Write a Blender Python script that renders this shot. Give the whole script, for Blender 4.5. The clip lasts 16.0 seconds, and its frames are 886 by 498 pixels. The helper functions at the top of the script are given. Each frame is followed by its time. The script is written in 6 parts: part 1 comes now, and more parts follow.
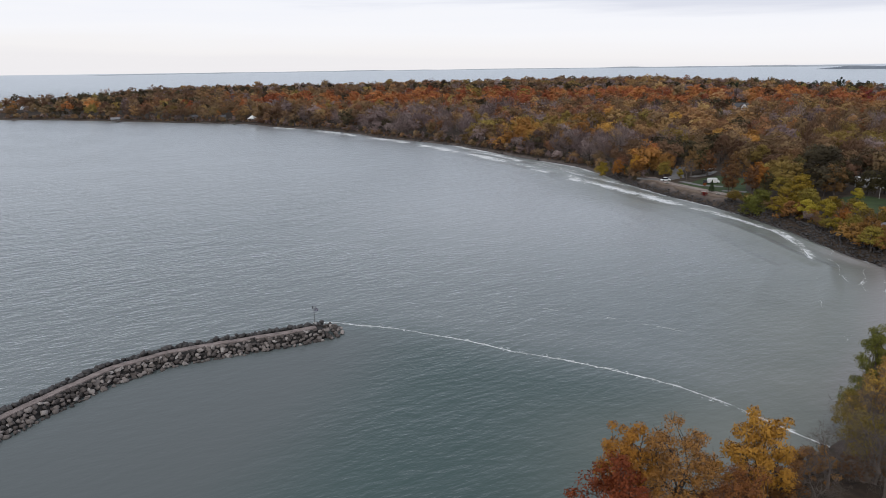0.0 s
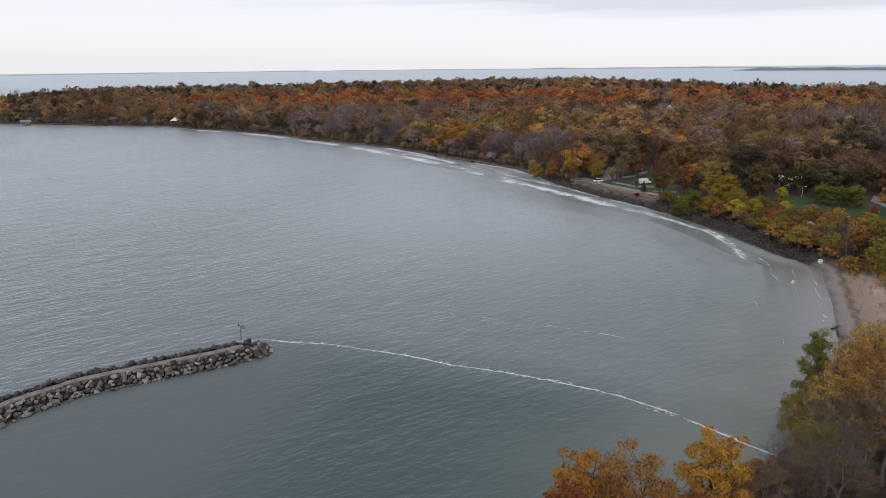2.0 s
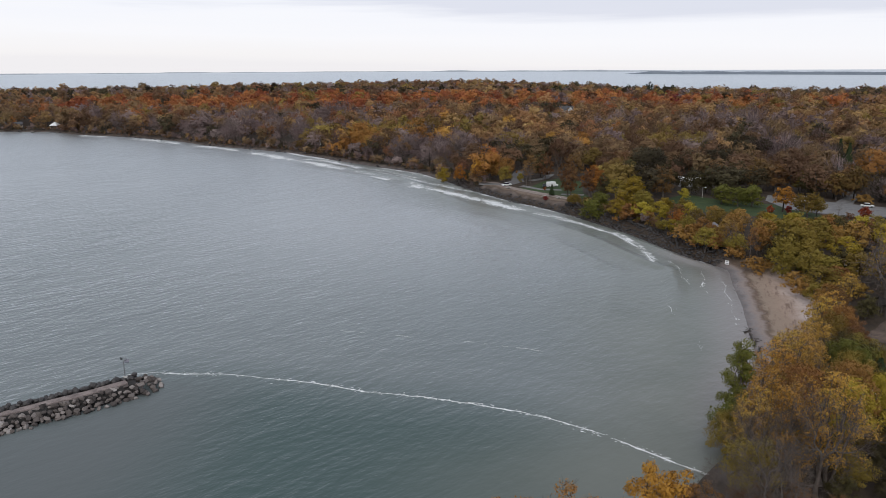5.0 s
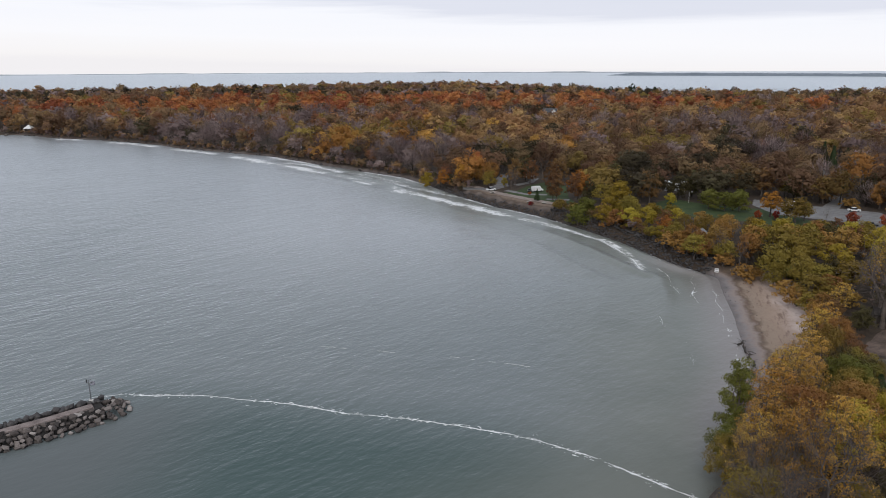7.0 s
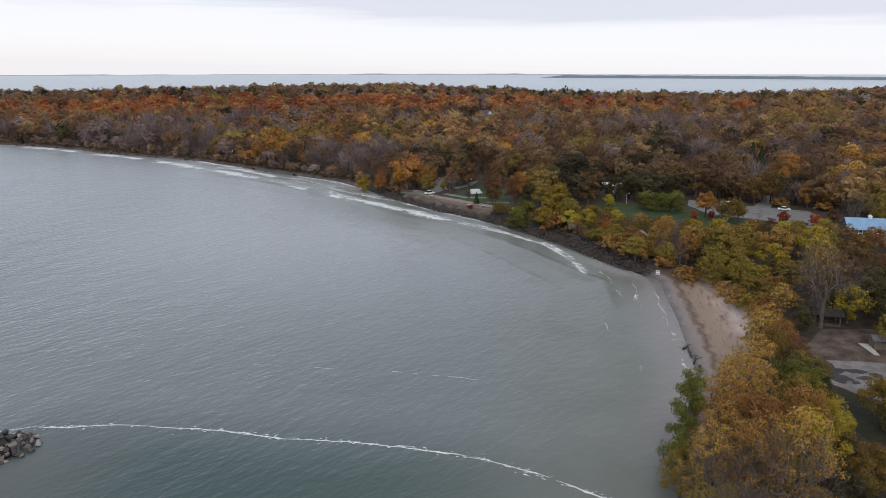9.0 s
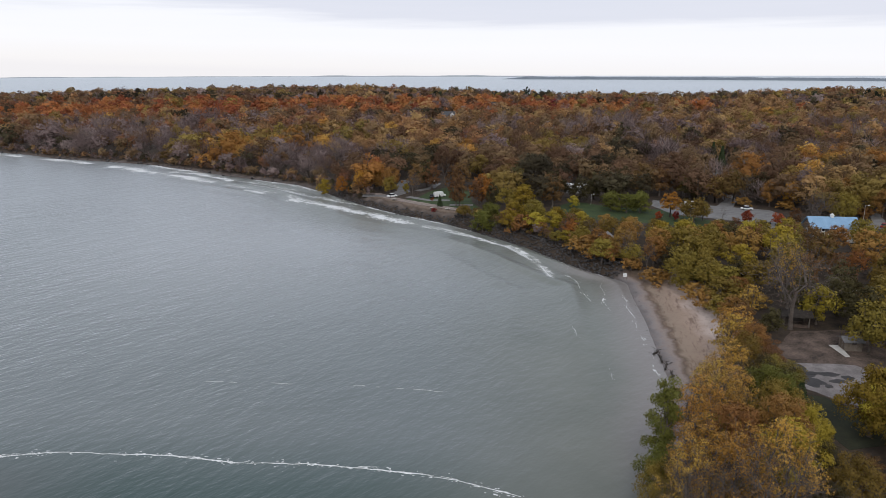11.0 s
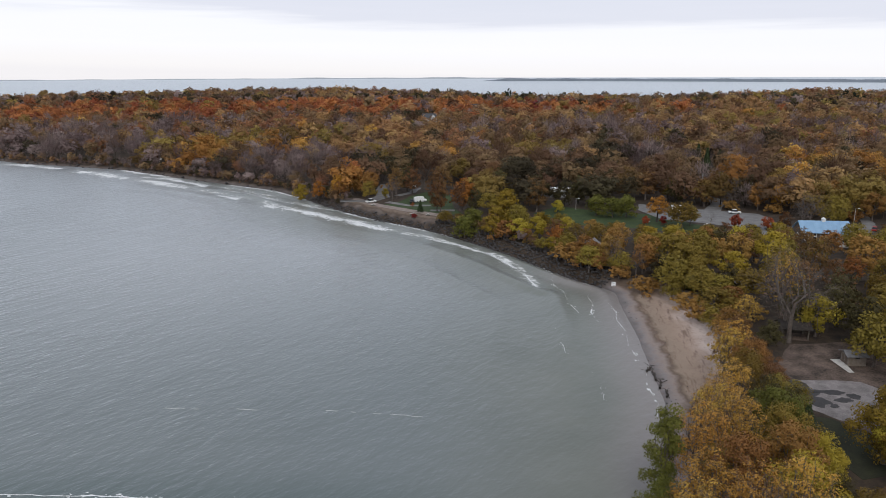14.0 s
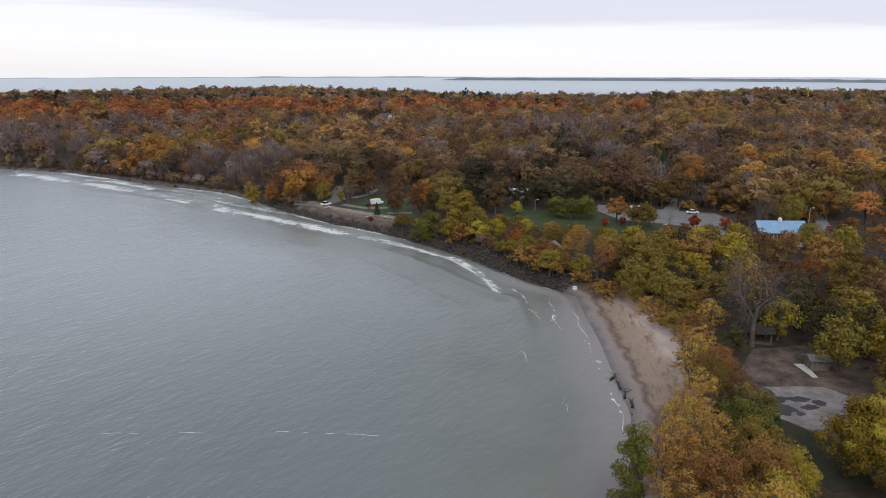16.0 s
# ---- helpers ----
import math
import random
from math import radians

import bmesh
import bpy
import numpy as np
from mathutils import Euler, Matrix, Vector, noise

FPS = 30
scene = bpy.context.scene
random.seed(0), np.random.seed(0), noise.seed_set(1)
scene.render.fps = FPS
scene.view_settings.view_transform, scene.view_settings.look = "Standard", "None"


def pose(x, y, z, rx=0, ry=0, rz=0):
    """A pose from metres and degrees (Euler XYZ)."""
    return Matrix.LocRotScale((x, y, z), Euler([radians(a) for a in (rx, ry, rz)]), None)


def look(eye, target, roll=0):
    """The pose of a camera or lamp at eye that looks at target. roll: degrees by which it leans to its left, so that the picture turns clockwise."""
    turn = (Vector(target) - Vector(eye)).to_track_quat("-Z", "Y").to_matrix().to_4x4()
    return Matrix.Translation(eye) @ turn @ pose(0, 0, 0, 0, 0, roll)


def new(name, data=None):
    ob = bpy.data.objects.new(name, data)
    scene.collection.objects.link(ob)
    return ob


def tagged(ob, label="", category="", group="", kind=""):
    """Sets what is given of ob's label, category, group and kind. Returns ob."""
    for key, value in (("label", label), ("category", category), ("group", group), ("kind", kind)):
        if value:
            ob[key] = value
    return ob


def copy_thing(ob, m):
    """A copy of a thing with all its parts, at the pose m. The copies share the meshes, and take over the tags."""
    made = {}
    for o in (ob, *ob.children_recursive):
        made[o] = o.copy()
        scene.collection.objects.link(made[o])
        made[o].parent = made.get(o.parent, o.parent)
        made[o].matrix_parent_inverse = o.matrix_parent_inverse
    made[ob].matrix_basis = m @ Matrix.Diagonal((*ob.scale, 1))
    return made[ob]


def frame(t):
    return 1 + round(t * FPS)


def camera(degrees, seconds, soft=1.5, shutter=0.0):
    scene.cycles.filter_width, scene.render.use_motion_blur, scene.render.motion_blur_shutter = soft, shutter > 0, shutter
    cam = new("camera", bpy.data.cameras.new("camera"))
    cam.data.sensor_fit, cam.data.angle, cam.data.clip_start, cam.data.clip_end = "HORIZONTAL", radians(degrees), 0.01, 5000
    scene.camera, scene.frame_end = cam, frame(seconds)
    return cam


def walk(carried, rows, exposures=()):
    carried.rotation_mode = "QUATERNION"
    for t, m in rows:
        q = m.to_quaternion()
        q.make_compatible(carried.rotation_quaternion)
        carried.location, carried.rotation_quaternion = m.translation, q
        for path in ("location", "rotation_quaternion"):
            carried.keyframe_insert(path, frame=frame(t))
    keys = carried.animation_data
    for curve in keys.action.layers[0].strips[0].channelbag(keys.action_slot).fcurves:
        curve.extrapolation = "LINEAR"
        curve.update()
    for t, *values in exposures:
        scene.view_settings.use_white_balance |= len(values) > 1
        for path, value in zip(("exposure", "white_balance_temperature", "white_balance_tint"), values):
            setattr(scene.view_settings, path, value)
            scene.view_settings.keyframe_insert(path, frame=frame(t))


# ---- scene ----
# The drone's camera: seconds, place, then yaw, pitch and roll in degrees.
cam = camera(64.4, 16.0, soft=0.9)
PATH = [
    (0.0, 0.00, -0.00, 60.00, -0.000, -15.002, -0.768),
    (0.5, 0.01, 1.77, 60.04, -1.349, -15.008, -0.734),
    (1.0, 0.06, 3.64, 60.11, -2.708, -15.013, -0.703),
    (1.5, 0.02, 5.44, 60.09, -4.083, -15.012, -0.642),
    (2.0, 0.04, 7.21, 60.13, -5.524, -15.018, -0.553),
    (2.5, 0.15, 8.82, 60.14, -6.914, -15.021, -0.479),
    (3.0, 0.34, 10.49, 60.04, -8.301, -15.009, -0.411),
    (3.5, 0.40, 12.24, 59.85, -9.662, -14.974, -0.344),
    (4.0, 0.45, 13.91, 59.78, -11.045, -14.961, -0.281),
    (4.5, 0.65, 15.80, 59.86, -12.430, -14.927, -0.225),
    (4.7, 0.74, 16.55, 59.89, -12.983, -14.913, -0.202),
    (6.8, 2.09, 23.33, 60.66, -14.068, -14.805, -0.163),
    (7.0, 2.27, 23.87, 60.67, -14.717, -14.795, -0.134),
    (7.5, 2.71, 25.23, 60.71, -16.338, -14.768, -0.063),
    (8.0, 3.00, 26.75, 60.64, -17.860, -14.727, 0.012),
    (8.5, 3.39, 28.68, 60.51, -18.897, -14.686, 0.045),
    (8.7, 3.55, 29.45, 60.45, -19.312, -14.669, 0.058),
    (10.8, 6.02, 35.69, 59.72, -22.631, -14.517, 0.006),
    (11.0, 6.29, 36.28, 59.66, -22.908, -14.502, -0.002),
    (11.5, 6.96, 37.77, 59.51, -23.603, -14.464, -0.022),
    (12.0, 7.61, 39.33, 59.43, -23.818, -14.437, -0.046),
    (12.5, 8.44, 40.81, 59.33, -23.994, -14.405, -0.054),
    (13.0, 9.26, 42.31, 59.19, -24.152, -14.381, -0.071),
    (13.5, 10.08, 43.66, 59.16, -24.270, -14.363, -0.087),
    (14.0, 10.80, 45.12, 59.21, -24.366, -14.346, -0.095),
    (14.5, 11.53, 46.54, 59.16, -24.335, -14.333, -0.083),
    (15.0, 12.40, 47.87, 59.16, -24.970, -14.350, -0.046),
    (15.5, 13.27, 49.25, 59.20, -26.336, -14.373, 0.003),
    (16.0, 14.04, 50.69, 59.26, -27.782, -14.423, 0.080),]


def flight(x, y, z, yaw, pitch, roll):
    return pose(x, y, z, 0, 0, yaw) @ pose(0, 0, 0, 90 + pitch, 0, 0) @ pose(0, 0, 0, 0, 0, roll)


walk(cam, [(t, flight(*p)) for t, *p in PATH], [(0.0, -0.09), (4.7, -0.07), (8.7, -0.04), (12.0, -0.02), (16.0, 0.0)])

# ---------------------------------------------------------------- light
SUN_AZ, SUN_EL = 205.0, 42.0
world = bpy.data.worlds.new("overcast_sky")
scene.world = world
world.use_nodes = True
wn, wl = world.node_tree.nodes, world.node_tree.links
wn.clear()


def wnode(kind, **kw):
    n = wn.new(kind)
    for k, v in kw.items():
        n.inputs[k].default_value = v
    return n


w_out, w_bg = wn.new("ShaderNodeOutputWorld"), wn.new("ShaderNodeBackground")
w_sky = wn.new("ShaderNodeTexSky")
w_sky.sky_type, w_sky.sun_disc = "NISHITA", False
w_sky.sun_elevation, w_sky.sun_rotation = radians(SUN_EL), radians(SUN_AZ)
w_sky_dim = wn.new("ShaderNodeVectorMath")
w_sky_dim.operation = "SCALE"
w_sky_dim.inputs["Scale"].default_value = 0.10
wl.new(w_sky.outputs[0], w_sky_dim.inputs[0])
w_tc, w_sep = wn.new("ShaderNodeTexCoord"), wn.new("ShaderNodeSeparateXYZ")
wl.new(w_tc.outputs["Generated"], w_sep.inputs[0])
# cloud deck: brightness by height above the horizon, broken by long flat bands
w_map = wn.new("ShaderNodeMapping")
w_map.inputs["Scale"].default_value = (1.5, 1.5, 26.0)
wl.new(w_tc.outputs["Generated"], w_map.inputs[0])
w_noise = wnode("ShaderNodeTexNoise", Scale=1.7, Detail=6.0, Roughness=0.55)
wl.new(w_map.outputs[0], w_noise.inputs["Vector"])
w_off = wn.new("ShaderNodeMath")
w_off.operation = "MULTIPLY_ADD"
w_off.inputs[1].default_value, w_off.inputs[2].default_value = 0.10, -0.05
wl.new(w_noise.outputs[0], w_off.inputs[0])
w_add = wn.new("ShaderNodeMath")
w_add.operation = "ADD"
w_fade = wn.new("ShaderNodeMath")
w_fade.operation, w_fade.use_clamp = "MULTIPLY", True
w_fade.inputs[1].default_value = 14.0
wl.new(w_sep.outputs["Z"], w_fade.inputs[0])
w_soft = wn.new("ShaderNodeMath")
w_soft.operation = "MULTIPLY"
wl.new(w_off.outputs[0], w_soft.inputs[0])
wl.new(w_fade.outputs[0], w_soft.inputs[1])
# the deck hangs lower towards the east
w_east = wn.new("ShaderNodeMath")
w_east.operation = "MULTIPLY_ADD"
w_east.inputs[1].default_value = 0.03
wl.new(w_sep.outputs["X"], w_east.inputs[0])
wl.new(w_soft.outputs[0], w_east.inputs[2])
wl.new(w_east.outputs[0], w_add.inputs[0])
wl.new(w_sep.outputs["Z"], w_add.inputs[1])
w_ramp = wn.new("ShaderNodeValToRGB")
w_ramp.color_ramp.elements[0].position = 0.0
w_ramp.color_ramp.elements[0].color = (0.96, 0.94, 0.965, 1)
w_ramp.color_ramp.elements[1].position = 1.0
w_ramp.color_ramp.elements[1].color = (0.62, 0.66, 0.74, 1)
for at, col in ((0.008, (1.0, 0.98, 0.995, 1)), (0.035, (1.02, 1.02, 1.065, 1)), (0.060, (0.99, 1.0, 1.065, 1)),
                (0.082, (0.80, 0.82, 0.925, 1)), (0.13, (0.75, 0.78, 0.89, 1)), (0.4, (0.70, 0.74, 0.84, 1))):
    e = w_ramp.color_ramp.elements.new(at)
    e.color = col
wl.new(w_add.outputs[0], w_ramp.inputs[0])
w_mix = wn.new("ShaderNodeMix")
w_mix.data_type = "RGBA"
w_mix.inputs[0].default_value = 0.94
wl.new(w_sky_dim.outputs[0], w_mix.inputs[6])
wl.new(w_ramp.outputs[0], w_mix.inputs[7])
wl.new(w_mix.outputs[2], w_bg.inputs[0])
w_bg.inputs[1].default_value = 1.0
wl.new(w_bg.outputs[0], w_out.inputs[0])

sun = new("sun", bpy.data.lights.new("sun", "SUN"))
sun.data.energy, sun.data.angle, sun.data.color = 1.1, radians(25), (1.0, 0.96, 0.9)
sun.matrix_world = look((200 * math.sin(radians(SUN_AZ)), 200 * math.cos(radians(SUN_AZ)), 200 * math.tan(radians(SUN_EL))), (0, 0, 0))

# ---------------------------------------------------------------- materials


class Mat:
    """A small builder for node materials."""

    def __init__(self, name, rough=0.8, metal=0.0):
        self.m = bpy.data.materials.new(name)
        self.m.use_nodes = True
        self.n, self.l = self.m.node_tree.nodes, self.m.node_tree.links
        self.b = self.n["Principled BSDF"]
        self.b.inputs["Roughness"].default_value, self.b.inputs["Metallic"].default_value = rough, metal

    def node(self, kind, **kw):
        n = self.n.new(kind)
        for k, v in kw.items():
            n.inputs[k].default_value = v
        return n

    def coords(self, scale=(1, 1, 1), obj=True):
        tc = self.n.new("ShaderNodeTexCoord") if obj else self.n.new("ShaderNodeNewGeometry")
        mp = self.node("ShaderNodeMapping", Scale=scale)
        self.l.new(tc.outputs["Object" if obj else "Position"], mp.inputs[0])
        return mp.outputs[0]

    def noise(self, scale, detail=4, rough=0.55, vec=None, obj=True):
        n = self.node("ShaderNodeTexNoise", Scale=scale, Detail=detail, Roughness=rough)
        self.l.new(vec if vec is not None else self.coords(obj=obj), n.inputs["Vector"])
        return n.outputs[0]

    def ramp(self, fac, *stops):
        r = self.n.new("ShaderNodeValToRGB")
        el = r.color_ramp.elements
        el[0].position, el[1].position = stops[0][0], stops[-1][0]
        el[0].color, el[1].color = (*stops[0][1], 1), (*stops[-1][1], 1)
        for at, col in stops[1:-1]:
            el.new(at).color = (*col, 1)
        self.l.new(fac, r.inputs[0])
        return r.outputs[0]

    def mix(self, fac, a, b, how="MIX"):
        x = self.n.new("ShaderNodeMix")
        x.data_type, x.blend_type = "RGBA", how
        for sock, v in ((x.inputs[0], fac), (x.inputs[6], a), (x.inputs[7], b)):
            if hasattr(v, "links") or hasattr(v, "is_linked"):
                self.l.new(v, sock)
            elif isinstance(v, (int, float)):
                sock.default_value = v
            else:
                sock.default_value = (*v, 1)
        return x.outputs[2]

    def math(self, op, a, b=0.0, clamp=False):
        x = self.n.new("ShaderNodeMath")
        x.operation, x.use_clamp = op, clamp
        for sock, v in ((x.inputs[0], a), (x.inputs[1], b)):
            if isinstance(v, (int, float)):
                sock.default_value = v
            else:
                self.l.new(v, sock)
        return x.outputs[0]

    def attr(self, name):
        a = self.n.new("ShaderNodeAttribute")
        a.attribute_name = name
        return a.outputs["Fac"]

    def bump(self, height, strength=0.3, dist=0.05):
        b = self.node("ShaderNodeBump", Strength=strength, Distance=dist)
        self.l.new(height, b.inputs["Height"])
        self.l.new(b.outputs[0], self.b.inputs["Normal"])
        return b

    def color(self, c):
        if isinstance(c, tuple):
            self.b.inputs["Base Color"].default_value = (*c, 1)
        else:
            self.l.new(c, self.b.inputs["Base Color"])
        return self.m


def plain(name, a, b, scale=2.0, rough=0.7, metal=0.0, bump=0.2):
    """Two near colours mottled at two scales, with fine relief."""
    k = Mat(name, rough, metal)
    big, fine = k.noise(scale), k.noise(scale * 9, 3)
    f = k.math("ADD", k.math("MULTIPLY", big, 0.6), k.math("MULTIPLY", fine, 0.4))
    c = k.ramp(f, (0.35, a), (0.65, b))
    if bump:
        k.bump(fine, bump, 0.03)
    return k.color(c)


def foliage(name, dark, mid, light, lucent=0.25, spray_part=0.26):
    """Leaves: each spray has its own shade, each tree its own tint, patches vary within a crown."""
    k = Mat(name, 0.75)
    geo, info = k.n.new("ShaderNodeNewGeometry"), k.n.new("ShaderNodeObjectInfo")
    spray = geo.outputs["Random Per Island"]
    patch = k.noise(0.35, 2, obj=False)
    tone = k.math("FRACT", k.math("ADD", k.attr("tone"), info.outputs["Random"]))
    f = k.math("ADD", k.math("MULTIPLY", spray, spray_part), k.math("MULTIPLY", patch, 0.24))
    f = k.math("ADD", f, k.math("ADD", k.math("MULTIPLY", tone, 0.34 if spray_part else 0.5), 0.21 - spray_part / 2 - (0 if spray_part else 0.08)))
    if spray_part == 0:
        # seen from afar: one shade for each spray, and drifts within a crown
        grain = k.noise(0.4, 3, 0.6, obj=False)
        f = k.math("ADD", f, k.math("ADD", k.math("MULTIPLY", k.math("SUBTRACT", grain, 0.5), 0.24), k.math("MULTIPLY", k.math("SUBTRACT", spray, 0.5), 0.12)))
    c = k.ramp(f, (0.15, dark), (0.5, mid), (0.85, light))
    hs = k.node("ShaderNodeHueSaturation")
    k.l.new(k.math("ADD", k.math("MULTIPLY", tone, 0.025), 0.488), hs.inputs["Hue"])
    k.l.new(k.math("ADD", k.math("MULTIPLY", k.math("FRACT", k.math("MULTIPLY", tone, 7.31)), 0.36), 0.78), hs.inputs["Value"])
    k.l.new(c, hs.inputs["Color"])
    k.b.inputs["Specular IOR Level"].default_value = 0.15
    tr, mx = k.n.new("ShaderNodeBsdfTranslucent"), k.n.new("ShaderNodeMixShader")
    k.l.new(hs.outputs[0], tr.inputs[0])
    mx.inputs[0].default_value = lucent
    k.color(hs.outputs[0])
    k.l.new(k.b.outputs[0], mx.inputs[1])
    k.l.new(tr.outputs[0], mx.inputs[2])
    k.l.new(mx.outputs[0], k.n["Material Output"].inputs[0])
    return k.m


PALETTE = {
    "orange": ((0.21, 0.096, 0.032), (0.38, 0.180, 0.058), (0.50, 0.26, 0.088)),
    "rust": ((0.21, 0.072, 0.025), (0.40, 0.145, 0.042), (0.53, 0.215, 0.06)),
    "gold": ((0.25, 0.118, 0.026), (0.43, 0.208, 0.040), (0.56, 0.30, 0.062)),
    "ochre": ((0.19, 0.108, 0.034), (0.34, 0.198, 0.058), (0.45, 0.28, 0.088)),
    "amber": ((0.31, 0.165, 0.038), (0.53, 0.29, 0.066), (0.68, 0.41, 0.105)),
    "olive": ((0.140, 0.096, 0.024), (0.255, 0.180, 0.040), (0.38, 0.275, 0.064)),
    "dark": ((0.045, 0.038, 0.020), (0.090, 0.074, 0.034), (0.14, 0.115, 0.05)),
    "yellow": ((0.20, 0.142, 0.022), (0.37, 0.268, 0.037), (0.50, 0.38, 0.062)),
    "green": ((0.09, 0.092, 0.022), (0.175, 0.175, 0.040), (0.29, 0.27, 0.06)),
    "brown": ((0.120, 0.069, 0.030), (0.21, 0.124, 0.052), (0.30, 0.185, 0.076)),
    "grey": ((0.125, 0.088, 0.074), (0.20, 0.146, 0.124), (0.27, 0.205, 0.178)),
    "red": ((0.16, 0.028, 0.020), (0.28, 0.050, 0.030), (0.37, 0.08, 0.04)),
    "fir": ((0.028, 0.040, 0.020), (0.052, 0.072, 0.036), (0.085, 0.108, 0.05)),
}


def duller(c, keep):
    g = 0.3 * c[0] + 0.55 * c[1] + 0.15 * c[2]
    return tuple(g + (v - g) * keep for v in c)


GREENER = ("olive", "yellow", "green", "dark", "fir")
LEAF = {n: foliage("leaves_" + n, *((v[0] * (0.90 if n in GREENER else 0.95), v[1] * (0.91 if n in GREENER else 0.95 if n == "amber" else 0.86), v[2] * 0.86) for v in c), lucent=0.2) for n, c in PALETTE.items()}
# the woods behind: the same leaf colours, dulled to paint haze over distance
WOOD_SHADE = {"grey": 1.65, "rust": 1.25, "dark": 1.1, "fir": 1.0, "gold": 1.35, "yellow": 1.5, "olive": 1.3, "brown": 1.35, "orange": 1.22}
WOOD = {n: foliage("hazed_wood_leaves_" + n, *(duller([WOOD_SHADE.get(n, 1.42) * q for q in (v[0] * 1.03, v[1] * (1.07 if n == "gold" else 0.97), v[2] * 1.05)], 0.90 if n in ("gold", "yellow", "olive", "rust") else 0.80) for v in c), lucent=0.42, spray_part=0) for n, c in PALETTE.items()}
LEAF_ORDER = list(LEAF)
BARK = plain("bark_grey_brown", (0.07, 0.055, 0.045), (0.17, 0.14, 0.12), 1.2, 0.9, bump=0.6)
BARK_PALE = plain("bark_pale_grey", (0.11, 0.088, 0.077), (0.24, 0.198, 0.176), 1.2, 0.9, bump=0.5)
BARK_DARK = plain("bark_dark", (0.03, 0.024, 0.02), (0.08, 0.065, 0.055), 1.2, 0.9, bump=0.6)

# water: murky green-grey body under the sky's gloss, wind ripples at three sizes; silt clouds it near the shore, calm behind the breakwater
k = Mat("lake_water", 0.2)
silt, calm, lee_side = k.attr("silt"), k.attr("calm"), k.attr("lee")
drift = k.noise(0.012, 4, 0.6, obj=False)
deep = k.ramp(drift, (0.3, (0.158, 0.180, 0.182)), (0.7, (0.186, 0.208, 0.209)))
# far water: sky sheen painted as a paler body; inner bay paler with silt
deep = k.mix(k.attr("sheen_silt"), deep, (0.36, 0.375, 0.385))
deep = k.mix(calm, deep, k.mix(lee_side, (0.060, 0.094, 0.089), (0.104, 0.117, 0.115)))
body = k.mix(silt, deep, k.ramp(k.noise(0.05, 4, obj=False), (0.3, (0.142, 0.152, 0.130)), (0.7, (0.188, 0.195, 0.170))))
body = k.mix(k.attr("sandy"), body, (0.245, 0.222, 0.212))
crest_way = k.node("ShaderNodeMapping", Rotation=(0, 0, radians(-68)), Scale=(3.0, 1, 1))
crest_way.vector_type = "TEXTURE"
k.l.new(k.n.new("ShaderNodeNewGeometry").outputs["Position"], crest_way.inputs[0])
lace = k.math("ADD", k.math("MULTIPLY", k.attr("lace"), 0.46), k.math("MULTIPLY", k.math("SUBTRACT", k.noise(0.6, 6, 0.7, vec=crest_way.outputs[0]), 0.5), 1.9))
white = k.math("MULTIPLY", k.math("MULTIPLY", k.math("SUBTRACT", lace, 0.36), 5.0, True), k.math("MULTIPLY", k.attr("lace"), 4.0, True))
body = k.mix(white, body, (0.74, 0.75, 0.74))


def crests(scale, stretch, turn, detail, rough):
    mp = k.node("ShaderNodeMapping", Rotation=(0, 0, radians(turn)), Scale=(stretch, 1, 1))
    mp.vector_type = "TEXTURE"
    k.l.new(k.n.new("ShaderNodeNewGeometry").outputs["Position"], mp.inputs[0])
    return k.noise(scale, detail, rough, vec=mp.outputs[0])


rip, wav, fine = crests(0.62, 2.0, 25, 3, 0.5), crests(0.17, 1.9, 32, 3, 0.5), crests(1.5, 1.7, 14, 2, 0.5)
gust = k.ramp(k.noise(0.018, 3, obj=False), (0.35, (0.6, 0.6, 0.6)), (0.65, (1, 1, 1)))
h = k.math("ADD", k.math("ADD", k.math("MULTIPLY", rip, 0.95), k.math("MULTIPLY", wav, 1.3)), k.math("MULTIPLY", fine, 0.22))
amp = k.math("MULTIPLY", gust, k.math("SUBTRACT", 1.0, k.math("ADD", k.math("MULTIPLY", calm, 0.25), k.math("ADD", k.math("MULTIPLY", lee_side, 0.6), k.math("MULTIPLY", silt, 0.75)))))
bp = k.bump(k.math("MULTIPLY", h, amp), 1.0, 0.62)
fres, gloss, under, both = k.node("ShaderNodeFresnel", IOR=1.333), k.node("ShaderNodeBsdfGlossy", Roughness=0.28, Color=(0.765, 0.80, 0.815, 1)), k.n.new("ShaderNodeBsdfDiffuse"), k.n.new("ShaderNodeMixShader")
for sock in (fres.inputs["Normal"], gloss.inputs["Normal"], under.inputs["Normal"]):
    k.l.new(bp.outputs[0], sock)
k.l.new(body, under.inputs[0])
k.l.new(k.math("MULTIPLY", k.math("MULTIPLY", fres.outputs[0], 1.2, True), k.math("SUBTRACT", 1.0, white)), both.inputs[0])
k.l.new(under.outputs[0], both.inputs[1])
k.l.new(gloss.outputs[0], both.inputs[2])
k.l.new(both.outputs[0], k.n["Material Output"].inputs[0])
WATER = k.m

# land: leaf litter and rough grass, going to sand on the beach, wet and dark at the waterline
k = Mat("shore_ground", 0.95)
litter = k.ramp(k.noise(0.35, 6, 0.65, obj=False), (0.3, (0.018, 0.013, 0.009)), (0.5, (0.040, 0.026, 0.016)), (0.7, (0.068, 0.045, 0.026)))
fine = k.noise(3.0, 4, 0.6, obj=False)
